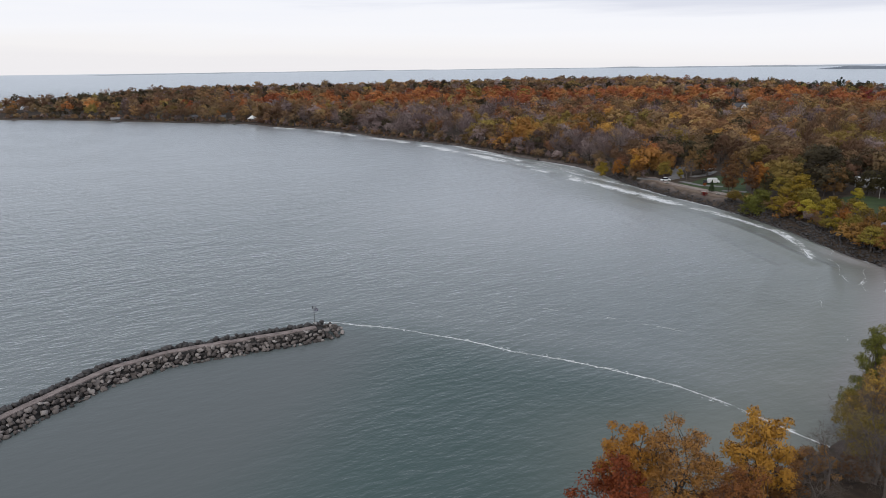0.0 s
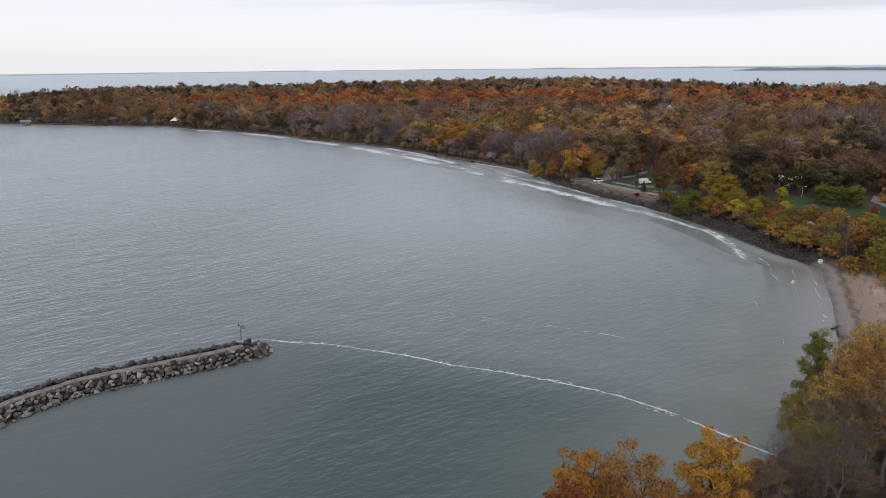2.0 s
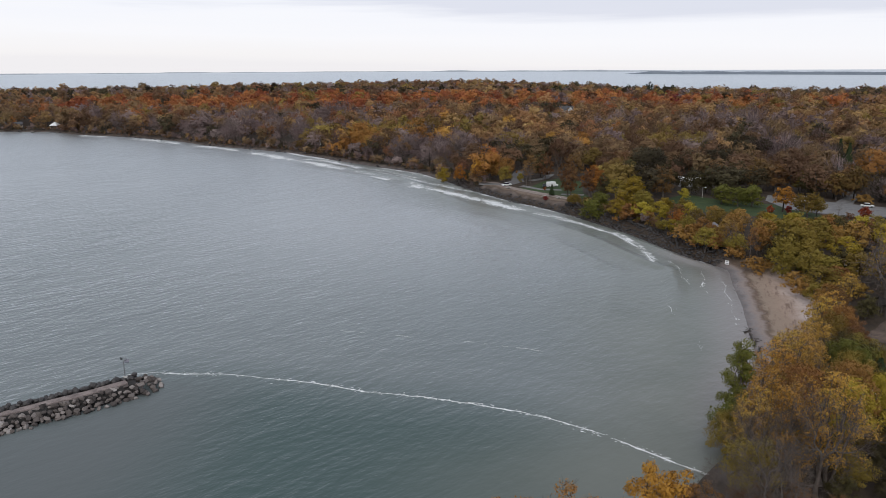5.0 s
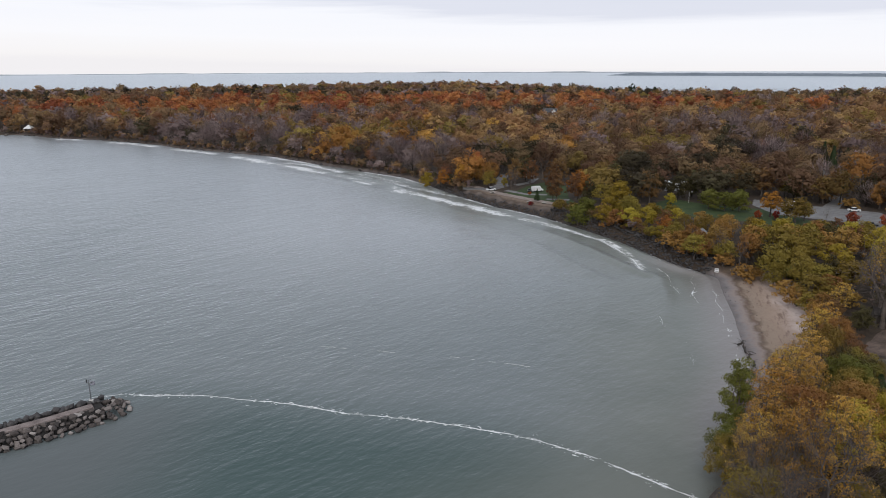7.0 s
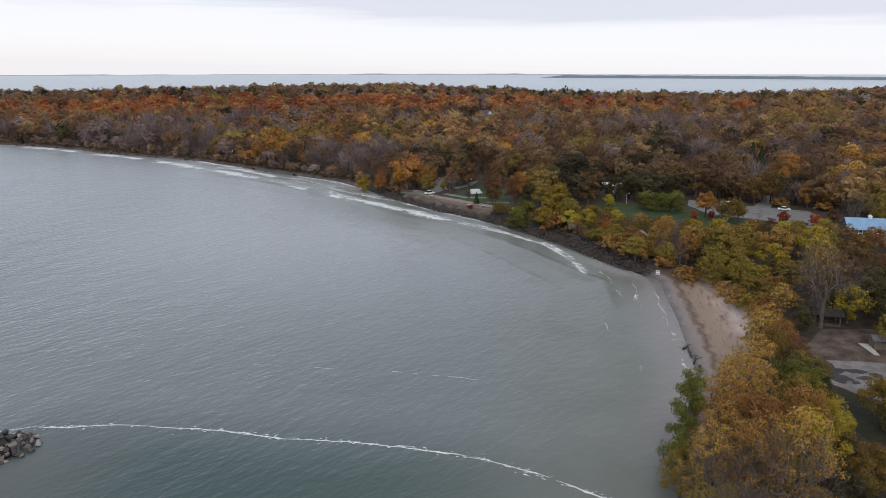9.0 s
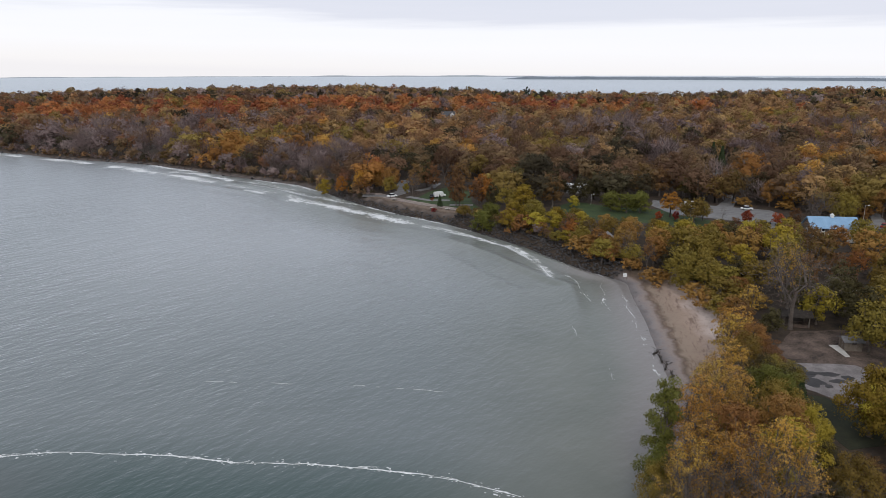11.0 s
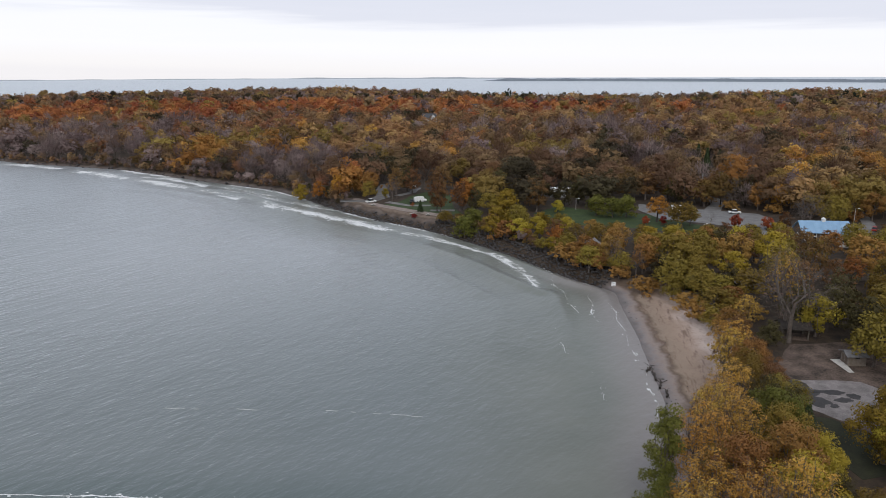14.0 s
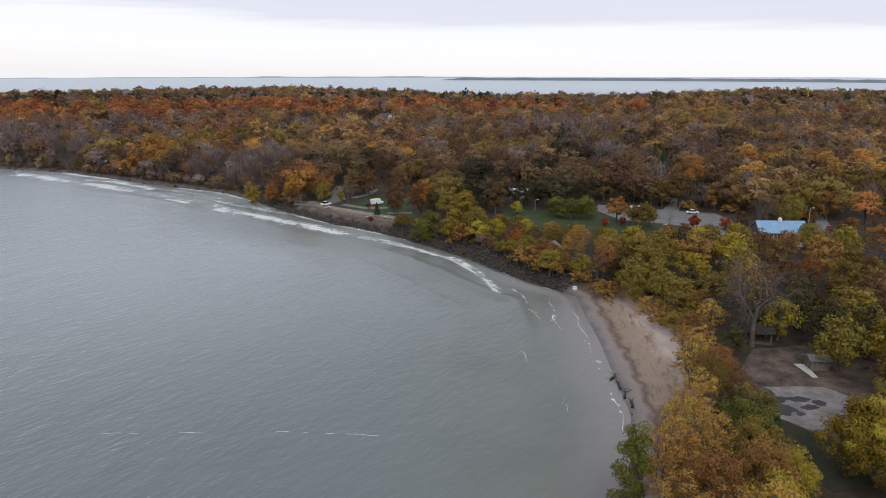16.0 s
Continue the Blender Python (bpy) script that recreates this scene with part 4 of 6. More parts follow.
def stems(seed, n=4):
    """A trunk and a few limbs as slim strips, for a tree one metre high."""
    rng = np.random.default_rng(seed)
    out = []
    for i in range(n):
        top = np.array([0, 0, 0.8]) if i == 0 else np.array([rng.normal() * 0.2, rng.normal() * 0.2, rng.uniform(0.6, 0.9)])
        low = np.array([0, 0, -0.04]) if i == 0 else np.array([0, 0, rng.uniform(0.15, 0.4)])
        w = 0.016 if i == 0 else 0.008
        for ax in ((1, 0, 0), (0, 1, 0)):
            a = np.array(ax, float) * w
            out += [low - a, low + a, top]
    return np.array(out)


def woodland(name, X, Y, s, rng, leafy, bare, trunks, tall, label, kind=None):
    kind = species(X, Y, s, rng) if kind is None else kind
    h = tall * rng.uniform(0.70, 1.25, len(X)) * (0.92 + 0.16 * patches(X, Y, 0.015, 1.7))
    h = h * np.where(rng.uniform(size=len(X)) < 0.18, 1.22, 1.0)
    h = np.where(kind == LEAF_ORDER.index("fir"), h * 1.05, h)
    h = np.where((s < 9) & (rng.uniform(size=len(X)) < 0.6), h * 0.5, h)
    z = ground_z(X, Y, s)
    turn, wide = rng.uniform(0, 6.283, len(X)), rng.uniform(0.95, 1.4, len(X))
    P, N, mats, tones = [], [], [], []
    for i in range(len(X)):
        lean_kind = (kind[i] == LEAF_ORDER.index("grey") and rng.uniform() < 0.6) or (LEAF_ORDER[kind[i]] in ("brown", "orange") and rng.uniform() < 0.07)
        tpl, nor = bare[i % len(bare)] if lean_kind else leafy[i % len(leafy)]
        c, sn = math.cos(turn[i]), math.sin(turn[i])
        R = np.array([[c, sn, 0], [-sn, c, 0], [0, 0, 1]])
        w = wide[i] * (0.62 if LEAF_ORDER[kind[i]] == "fir" else 1.0)
        S = h[i] * np.array([w, w, 1])
        Q = (tpl * S) @ R + (X[i], Y[i], z[i])
        P.append(Q)
        N.append(nor @ R)
        mats.append(np.full(len(Q) // 3, kind[i]))
        tones.append(np.full(len(Q) // 3 + (0 if trunks is None else len(trunks[i % len(trunks)]) // 3), rng.uniform()))
        if trunks is not None:
            Q = (trunks[i % len(trunks)] * S) @ R + (X[i], Y[i], z[i])
            P.append(Q)
            N.append(np.tile([(0.6, -0.6, 0.5)], (len(Q), 1)))
            mats.append(np.full(len(Q) // 3, len(LEAF_ORDER)))
    P = np.concatenate(P)
    me = fill(bpy.data.meshes.new(name), P, np.arange(len(P)).reshape(-1, 3), np.concatenate(mats))
    soften(me, np.concatenate(N))
    me.attributes.new("tone", "FLOAT", "FACE").data.foreach_set("value", np.concatenate(tones).astype(np.float32))
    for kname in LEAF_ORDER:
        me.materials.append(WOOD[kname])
    me.materials.append(BARK)
    return tagged(new(name, me), label, "woodland", kind="stuff")


# trees within the park that still stand singly
X, Y, s, rng = scatter(9.5, 60, 330, 77)
free = np.ones(len(X), bool)
for px, py, pr in placed:
    free &= np.hypot(X - px, Y - py) > max(pr, 2.5) + 2.6
free &= (np.hypot(X - 12, Y - 45) > 132) | (X > 122)
X, Y, s = X[free], Y[free], s[free]
near = np.argsort(np.hypot(X - 130, Y - 190))[:100]
pick = {"orange": "thin", "rust": "rust", "gold": "gold", "ochre": "ochre", "olive": "olive", "dark": "dark", "yellow": "yellow", "green": "green", "brown": "brown", "grey": "bare", "red": "rust", "fir": "fir", "amber": "gold"}
kinds = species(X[near], Y[near], s[near], rng)
for x, y, kd in zip(X[near], Y[near], kinds):
    kd = pick[LEAF_ORDER[kd]]
    if kd == "dark" and random.random() < 0.4:
        kd = "sparse"
    stand((FINE if math.hypot(x - 12, y - 45) < 125 else KINDS)[kd], x, y, random.uniform(7, 10.5) / SIZE[kd], wide=random.uniform(0.95, 1.2))
for x, y in [(118.5, 281), (122, 276), (125.5, 262), (128, 251), (130.5, 243), (131, 238), (129.5, 231), (131, 227), (130, 217), (132.5, 212), (131.5, 204), (134, 209), (135, 203), (127.5, 272), (131, 266), (133, 258), (135, 251), (137, 230), (136, 222), (138, 217)]:
    kd = random.choice(("shrub", "shrub", "brown", "olive", "ochre", "yellow"))
    stand(KINDS[kd], x, y, random.uniform(3.6, 6.4) / SIZE[kd], wide=random.uniform(1.1, 1.5))
rest = np.ones(len(X), bool)
rest[near] = False
for src in (*KINDS.values(), *FINE.values()):
    drop_template(src)

leafy1 = [crown_template(40, 1000, 0.0230, 100 + i) for i in range(12)]
bare1 = [crown_template(80, 620, 0.019, 200 + i, True) for i in range(5)]
leafy2 = [crown_template(32, 416, 0.0325, 300 + i) for i in range(12)]
bare2 = [crown_template(60, 380, 0.028, 400 + i, True) for i in range(5)]
leafy3 = [crown_template(22, 176, 0.052, 500 + i) for i in range(12)]
bare3 = [crown_template(30, 120, 0.055, 600 + i, True) for i in range(5)]
trunks1 = [stems(700 + i, 6) for i in range(5)]
trunks2 = [stems(750 + i, 3) for i in range(5)]
if rest.any():
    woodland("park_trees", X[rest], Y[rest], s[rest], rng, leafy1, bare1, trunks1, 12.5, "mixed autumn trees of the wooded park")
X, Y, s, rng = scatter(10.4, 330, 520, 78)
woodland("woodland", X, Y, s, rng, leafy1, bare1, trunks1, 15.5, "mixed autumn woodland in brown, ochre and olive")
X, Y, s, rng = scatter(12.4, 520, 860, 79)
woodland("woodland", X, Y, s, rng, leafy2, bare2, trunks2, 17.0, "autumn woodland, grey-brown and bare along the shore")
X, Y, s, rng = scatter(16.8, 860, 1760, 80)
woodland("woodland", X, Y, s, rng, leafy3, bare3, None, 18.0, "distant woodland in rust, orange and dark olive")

# low scrub on the slope above the rocks
rng = np.random.default_rng(90)
bx, by = [], []
for (x0, y0), (x1, y1) in zip(NEAR_SHORE, NEAR_SHORE[1:]):
    if 203 < y1 and y0 < 300:
        L = math.hypot(x1 - x0, y1 - y0)
        for i in range(int(L / 1.7)):
            f, o = (i + rng.uniform()) * 1.7 / L, rng.uniform(3.9, 7.0)
            bx.append(x0 + (x1 - x0) * f - (y1 - y0) / L * o)
            by.append(y0 + (y1 - y0) * f + (x1 - x0) / L * o)
bx, by = np.array(bx), np.array(by)
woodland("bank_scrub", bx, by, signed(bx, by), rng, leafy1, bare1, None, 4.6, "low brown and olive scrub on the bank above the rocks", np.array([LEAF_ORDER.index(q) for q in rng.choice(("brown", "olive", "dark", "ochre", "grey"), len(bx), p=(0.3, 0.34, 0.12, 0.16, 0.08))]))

rng = np.random.default_rng(91)
bx, by = [], []
for i in range(len(NEAR_SHORE) - 1):
    (x0, y0), (x1, y1) = NEAR_SHORE[i], NEAR_SHORE[i + 1]
    if y1 < 335 or y0 > 830:
        continue
    L = math.hypot(x1 - x0, y1 - y0)
    for j in range(int(L / 1.1)):
        t, o = (j + rng.uniform()) / (L / 1.1), rng.uniform(1.4, 9.0)
        bx.append(x0 + (x1 - x0) * t - (y1 - y0) / L * o)
        by.append(y0 + (y1 - y0) * t + (x1 - x0) / L * o)
bx, by = np.array(bx), np.array(by)
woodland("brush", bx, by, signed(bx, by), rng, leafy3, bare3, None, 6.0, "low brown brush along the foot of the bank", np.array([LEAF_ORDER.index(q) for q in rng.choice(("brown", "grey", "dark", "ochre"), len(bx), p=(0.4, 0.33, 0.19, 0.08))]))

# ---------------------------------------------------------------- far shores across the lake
# pale blue-grey of haze over the lake put into the base colours
FAR_WOOD = plain("hazed_far_woods", (0.16, 0.19, 0.225), (0.22, 0.25, 0.285), 0.01, 1.0, bump=0)
FAR_COAST = plain("hazed_far_coast", (0.34, 0.37, 0.40), (0.42, 0.45, 0.48), 0.01, 1.0, bump=0)


def coast(name, r, az0, az1, top, mat, seed, label, gap=0.0):
    """A low wooded shore: a bank with an uneven treeline, thick from front to back."""
    n = int((az1 - az0) * 14)
    bm = bmesh.new()
    rows = []
    for i in range(n + 1):
        a = radians(az0 + (az1 - az0) * i / n)
        e = min(1, i / 25, (n - i) / 25 + 0.2)
        h = top * e * (0.80 + 0.2 * noise.noise((i * 0.05, seed, 0)) + 0.16 * noise.noise((i * 0.7, seed, 3)))
        h = max(h - gap * top * max(0, noise.noise((i * 0.02, seed, 8)) + 0.2), 0.4)
        sn, cs = math.sin(a), math.cos(a)
        rows.append([bm.verts.new((d * sn, d * cs, z)) for d, z in ((r, -1), (r + 6, h * 0.8), (r + 20, h), (r + 90, h * 0.9), (r + 130, -1))])
    for a, b in zip(rows, rows[1:]):
        for j in range(4):
            bm.faces.new((a[j], b[j], b[j + 1], a[j + 1]))
    return tagged(part(name, bm, mat), label, "far shore", kind="structure")


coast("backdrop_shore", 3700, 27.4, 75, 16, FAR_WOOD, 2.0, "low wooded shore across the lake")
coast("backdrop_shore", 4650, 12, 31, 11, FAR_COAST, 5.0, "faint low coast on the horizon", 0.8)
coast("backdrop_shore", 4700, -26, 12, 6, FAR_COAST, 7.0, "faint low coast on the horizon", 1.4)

# ---------------------------------------------------------------- stone, foam, building materials
k = Mat("boulder_stone", 0.85)
info = k.n.new("ShaderNodeObjectInfo")
tint = k.math("FRACT", k.math("ADD", info.outputs["Random"], k.n.new("ShaderNodeNewGeometry").outputs["Random Per Island"]))
base = k.ramp(tint, (0.0, (0.030, 0.025, 0.024)), (0.45, (0.095, 0.078, 0.071)), (0.8, (0.22, 0.188, 0.172)), (1.0, (0.44, 0.40, 0.375)))
speck = k.noise(1.8, 6, 0.65, obj=False)
base = k.mix(k.math("MULTIPLY", speck, 0.5), base, (0.12, 0.10, 0.09))
sepz = k.n.new("ShaderNodeSeparateXYZ")
k.l.new(k.n.new("ShaderNodeNewGeometry").outputs["Position"], sepz.inputs[0])
weed = k.math("SUBTRACT", 0.75, k.math("ADD", sepz.outputs["Z"], k.math("MULTIPLY", k.noise(0.9, 3, obj=False), 0.8)), True)
base = k.mix(k.math("MULTIPLY", weed, 2.2, True), base, (0.035, 0.034, 0.03))
k.bump(speck, 0.7, 0.12)
STONE = k.color(base)
RIPRAP = plain("wet_dark_stone", (0.012, 0.011, 0.012), (0.075, 0.067, 0.064), 0.9, 0.6, bump=0.8)
WETSTONE = plain("wave_washed_stone", (0.012, 0.011, 0.011), (0.085, 0.076, 0.074), 0.5, 0.6, bump=0.8)
# rubble core: shade in the gaps between boulders painted as a near-black colour
RUBBLE = plain("shaded_rubble_fill", (0.012, 0.011, 0.010), (0.035, 0.030, 0.028), 1.5, 0.9, bump=0.8)
PATHWAY = plain("walkway_crushed_stone", (0.13, 0.103, 0.096), (0.32, 0.265, 0.245), 0.6, 0.95, bump=0.5)
k = Mat("foam", 0.7)
FOAM = k.color(k.ramp(k.noise(2.0, 4, obj=False), (0.3, (0.58, 0.60, 0.60)), (0.6, (0.82, 0.83, 0.83))))
STEEL = plain("galvanised_steel", (0.22, 0.23, 0.24), (0.36, 0.37, 0.38), 6, 0.45, 0.8, 0.05)
BLACK = plain("black_rubber", (0.015, 0.015, 0.016), (0.03, 0.03, 0.03), 8, 0.8)
CONCRETE = plain("pale_concrete", (0.42, 0.40, 0.37), (0.60, 0.58, 0.54), 1.0, 0.9, bump=0.25)
ASPHALT = plain("old_asphalt", (0.13, 0.125, 0.125), (0.22, 0.215, 0.21), 0.35, 0.95, bump=0.3)
GRASS = plain("mown_grass", (0.018, 0.036, 0.009), (0.044, 0.070, 0.016), 0.25, 0.95, bump=0.8)
DIRT = plain("packed_earth", (0.026, 0.018, 0.013), (0.17, 0.12, 0.095), 0.30, 0.95, bump=0.4)
WET = plain("wet_asphalt", (0.022, 0.020, 0.021), (0.05, 0.045, 0.045), 0.6, 0.65, bump=0.1)
SOLAR = plain("solar_cells", (0.01, 0.014, 0.03), (0.02, 0.025, 0.05), 5, 0.25, 0.3, 0)
TAN_WALL = plain("tan_block_wall", (0.36, 0.31, 0.25), (0.46, 0.40, 0.33), 1.5, 0.9, bump=0.3)
DARK_ROOF = plain("dark_shingles", (0.05, 0.05, 0.055), (0.10, 0.10, 0.105), 1.8, 0.9, bump=0.5)
GREY_ROOF = plain("grey_shingles", (0.15, 0.145, 0.15), (0.27, 0.265, 0.27), 1.8, 0.85, bump=0.5)
BLUE_ROOF = plain("blue_metal_roof", (0.19, 0.33, 0.50), (0.27, 0.43, 0.60), 0.6, 0.4, 0.0, 0.05)
WHITE = plain("white_paint", (0.66, 0.66, 0.65), (0.82, 0.82, 0.81), 1.5, 0.5, bump=0.05)
BROWN_WALL = plain("brown_siding", (0.10, 0.075, 0.055), (0.17, 0.13, 0.10), 1.5, 0.8)
DARK = plain("dark_opening", (0.012, 0.012, 0.013), (0.03, 0.03, 0.03), 3, 0.6, bump=0)
k = Mat("dark_window_glass", 0.06)
GLASS = k.color((0.02, 0.024, 0.03))
RED_PAINT = plain("red_paint", (0.28, 0.02, 0.02), (0.36, 0.035, 0.03), 3, 0.35, bump=0)
BLACK_PAINT = plain("black_car_paint", (0.012, 0.012, 0.014), (0.025, 0.025, 0.028), 3, 0.3, bump=0)
SILVER = plain("silver_car_paint", (0.36, 0.37, 0.38), (0.46, 0.47, 0.48), 3, 0.35, 0.5, 0)
TIMBER = plain("weathered_timber", (0.10, 0.085, 0.07), (0.19, 0.165, 0.14), 2.5, 0.9, bump=0.5)


def rock_mesh(seed, flat=0.72, n=15):
    """An angular boulder about one metre across: the hull of some scattered points."""
    rng = np.random.default_rng(seed)
    bm = bmesh.new()
    p = rng.normal(size=(n, 3))
    p /= np.linalg.norm(p, axis=1, keepdims=True)
    p *= rng.uniform(0.42, 0.58, (n, 1)) * np.array([1.0, rng.uniform(0.65, 0.95), flat])
    for v in p:
        bm.verts.new(v)
    bmesh.ops.convex_hull(bm, input=bm.verts)
    bmesh.ops.delete(bm, geom=[v for v in bm.verts if not v.link_faces], context="VERTS")
    bmesh.ops.triangulate(bm, faces=bm.faces)
    me = bpy.data.meshes.new("boulder")
    bm.to_mesh(me)
    bm.free()
    return me


ROCKS = [rock_mesh(900 + i, 0.6 + 0.05 * (i % 6)) for i in range(14)]
for r in ROCKS:
    r.materials.append(STONE)
ROCK_DATA = []
for r in ROCKS:
    ROCK_DATA.append((np.array([v.co for v in r.vertices]), np.array([tuple(p.vertices) for p in r.polygons])))


def rock_pile(name, spots, sizes, mat, rng, parent=None):
    """Many boulders in one mesh."""
    V, F, n = [], [], 0
    for p, sz in zip(spots, sizes):
        v, f = ROCK_DATA[rng.integers(len(ROCK_DATA))]
        R = np.array(Euler(rng.uniform(-0.5, 0.5, 3) + (0, 0, rng.uniform(0, 6.28))).to_matrix())
        V.append((v * sz) @ R.T + p)
        F.append(f + n)
        n += len(v)
    me = fill(bpy.data.meshes.new(name), np.concatenate(V), np.concatenate(F))
    me.materials.append(mat)
    ob = new(name, me)
    ob.parent = parent
    return ob


def along(line, step):
    """Points and side directions along a line, evenly spaced."""
    pts = [Vector((*p, 0)) for p in line]
    out, carry = [], 0.0
    for a, b in zip(pts, pts[1:]):
        d = b - a
        L = d.length
        d.normalize()
        t = carry
        while t < L:
            out.append((a + d * t, Vector((-d.y, d.x, 0))))
            t += step
        carry = t - L
    return out


# ---------------------------------------------------------------- breakwater
rng = np.random.default_rng(42)
breakwater = tagged(new("breakwater"), "long rubble breakwater of grey-brown boulders with a path on top", "breakwater")
walk_pts = along(PIER, 1.5)
bm = bmesh.new()
rows = []
for p, side in walk_pts:
    rows.append([bm.verts.new((p + side * o + Vector((0, 0, z))).to_tuple()) for o, z in ((-4.3, -1.6), (-2.6, 0.7), (-1.4, 1.75), (1.4, 1.75), (2.6, 0.8), (4.3, -1.6))])
for a, b in zip(rows, rows[1:]):
    for j in range(5):
        bm.faces.new((a[j], b[j], b[j + 1], a[j + 1]))
bm.faces.new(rows[-1])
part("core", bm, RUBBLE, breakwater)
bm = bmesh.new()
rows = []
for i, (p, side) in enumerate(walk_pts[:-1]):
    wob = 0.18 * noise.noise((i * 0.5, 0, 4))
    rows.append([bm.verts.new((p + side * (o + wob) + Vector((0, 0, z + 0.05 * noise.noise((i * 0.4, o, 1))))).to_tuple()) for o, z in ((-1.0, 1.6), (-0.95, 2.0), (-0.4, 2.07), (0.3, 2.07), (0.7, 2.0), (0.75, 1.6))])
for a, b in zip(rows, rows[1:]):
    for j in range(5):
        bm.faces.new((a[j], b[j], b[j + 1], a[j + 1]))
part("walkway", bm, PATHWAY, breakwater, "pale crushed-stone walkway")
south, north = [], []
for p, side in along(PIER, 0.86):
    for lo, hi, z, far in ((-1.95, -1.5, 1.75, 0), (-2.75, -2.3, 1.2, 0), (-3.6, -3.1, 0.65, 0), (-4.3, -3.95, 0.1, 0), (1.2, 1.6, 2.1, 1), (1.9, 2.4, 1.7, 1), (2.6, 3.1, 1.1, 1), (3.4, 3.9, 0.4, 1)):
        if rng.uniform() < 0.06:
            continue
        o = rng.uniform(lo, hi)
        q = p + side * o + Vector((rng.normal() * 0.2, rng.normal() * 0.2, z + rng.normal() * 0.14))
        (north if far else south).append((q, rng.uniform(0.9, 1.65) if not far else rng.uniform(1.2, 2.1)))
for i in range(46):
    a = rng.uniform(-0.35, 1.0) * math.pi
    rr = math.sqrt(rng.uniform(0.02, 1)) * 3.9
    end = Vector((*PIER[-1], 0))
    d = Vector((0.86, 0.5, 0))
    q = end + d * (rr * math.sin(a) * 0.75 + 0.3) + Vector((-d.y, d.x, 0)) * rr * math.cos(a)
    q.z = 1.75 - 0.42 * rr + rng.normal() * 0.1
    south.append((q, rng.uniform(1.0, 1.6)))
south.sort(key=lambda r: (r[0] - Vector((-30, 148, 0))).length)
for q, sz in south[:290]:
    ob = new("boulder", ROCKS[rng.integers(len(ROCKS))])
    ob.parent = breakwater
    ob.matrix_basis = Matrix.LocRotScale(q, Euler(rng.uniform(-0.5, 0.5, 3) + (0, 0, rng.uniform(0, 6.28))), Vector((sz, sz, sz)))
tail = south[290:]
tagged(rock_pile("stone_toe", [np.array(q) for q, _ in tail], [z for _, z in tail], STONE, rng, breakwater), kind="stuff")
tagged(rock_pile("rubble_slope", [np.array(q) for q, _ in north], [z for _, z in north], WETSTONE, rng, breakwater), "dark wave-washed boulders", kind="stuff")


def pole_into(bm, a, b, r0, r1, n=10):
    a, b = Vector(a), Vector(b)
    m = Matrix.Translation((a + b) / 2) @ (b - a).to_track_quat("Z", "Y").to_matrix().to_4x4()
    bmesh.ops.create_cone(bm, cap_ends=True, segments=n, radius1=r0, radius2=r1, depth=(b - a).length, matrix=m)


# harbour light on the breakwater's head
light = tagged(new("harbour_light"), "slim steel harbour light post with solar panel on the breakwater head", "light post")
light.location = (-29.6, 151.3, 2.0)
bm = bmesh.new()
box(bm, (-0.38, -0.38, -0.5), (0.38, 0.38, 0.4), bevel=0.05)
part("base", bm, CONCRETE, light, "square concrete base")
bm = bmesh.new()
pole_into(bm, (0, 0, 0.5), (0, 0, 4.35), 0.11, 0.08)
part("post", bm, STEEL, light)
bm = bmesh.new()
pole_into(bm, (-0.4, 0.1, 3.8), (0.5, -0.1, 3.8), 0.05, 0.05, 8)
part("crossarm", bm, STEEL, light)
bm = bmesh.new()
box(bm, (0.15, -0.05, -0.05), (1.0, 0.05, 0.65), pose(0.0, -0.1, 3.3, -35, 0, 0), 0.02)
part("solar_panel", bm, SOLAR, light, "dark tilted solar panel")
bm = bmesh.new()
pole_into(bm, (-0.35, 0.1, 3.8), (-0.35, 0.1, 4.1), 0.11, 0.13, 12)
pole_into(bm, (-0.35, 0.1, 4.1), (-0.35, 0.1, 4.35), 0.14, 0.08, 12)
part("lantern", bm, BLACK, light, "dark lantern")
bm = bmesh.new()
pole_into(bm, (0.45, -0.1, 3.8), (0.45, -0.1, 4.4), 0.04, 0.03, 8)
bmesh.ops.create_uvsphere(bm, u_segments=10, v_segments=6, radius=0.12, matrix=Matrix.Translation((0.45, -0.1, 4.45)))
part("lamp_head", bm, STEEL, light)

# ---------------------------------------------------------------- rock armour along the bay
spots, sizes = [], []
ARMOUR = [p for p in NEAR_SHORE if 196 < p[1] < 370]
for p, side in along(ARMOUR, 0.8):
    for o0, z in ((-1.6, 0.0), (-0.6, 0.3), (0.6, 0.75), (1.6, 1.25), (2.6, 1.9), (3.6, 2.5), (4.6, 2.85)):
        if rng.uniform() < 0.92 and not (p.y > 285 and o0 > 2):
            q = p + side * (o0 + rng.normal() * 0.35)
            spots.append((q.x, q.y, max(z - 0.2, float(ground_z(np.array([q.x]), np.array([q.y]))[0])) + 0.12 + rng.normal() * 0.12))
            sizes.append(rng.uniform(0.65, 1.45))
tagged(rock_pile("rock_armour", spots, sizes, RIPRAP, rng), "dark wet boulders armouring the bay's bank", "rocks", kind="stuff")
# scattered stones along the far bay's foot
spots, sizes = [], []
for p, side in along([q for q in NEAR_SHORE if 369 < q[1] < 760], 2.6):
    if rng.uniform() < 0.75:
        q = p + side * rng.uniform(-2.5, 4.0)
        spots.append((q.x, q.y, 0.5 + rng.normal() * 0.3))
        sizes.append(rng.uniform(0.8, 2.4))
tagged(rock_pile("shore_stones", spots, sizes, RIPRAP, rng), "dark stones at the foot of the wooded bank", "rocks", kind="stuff")

# ---------------------------------------------------------------- foam
FLECKS = []


def fleck(q, d, side, sz, st):
    FLECKS.append((q, d, side, sz, st))


RIBBONS = []


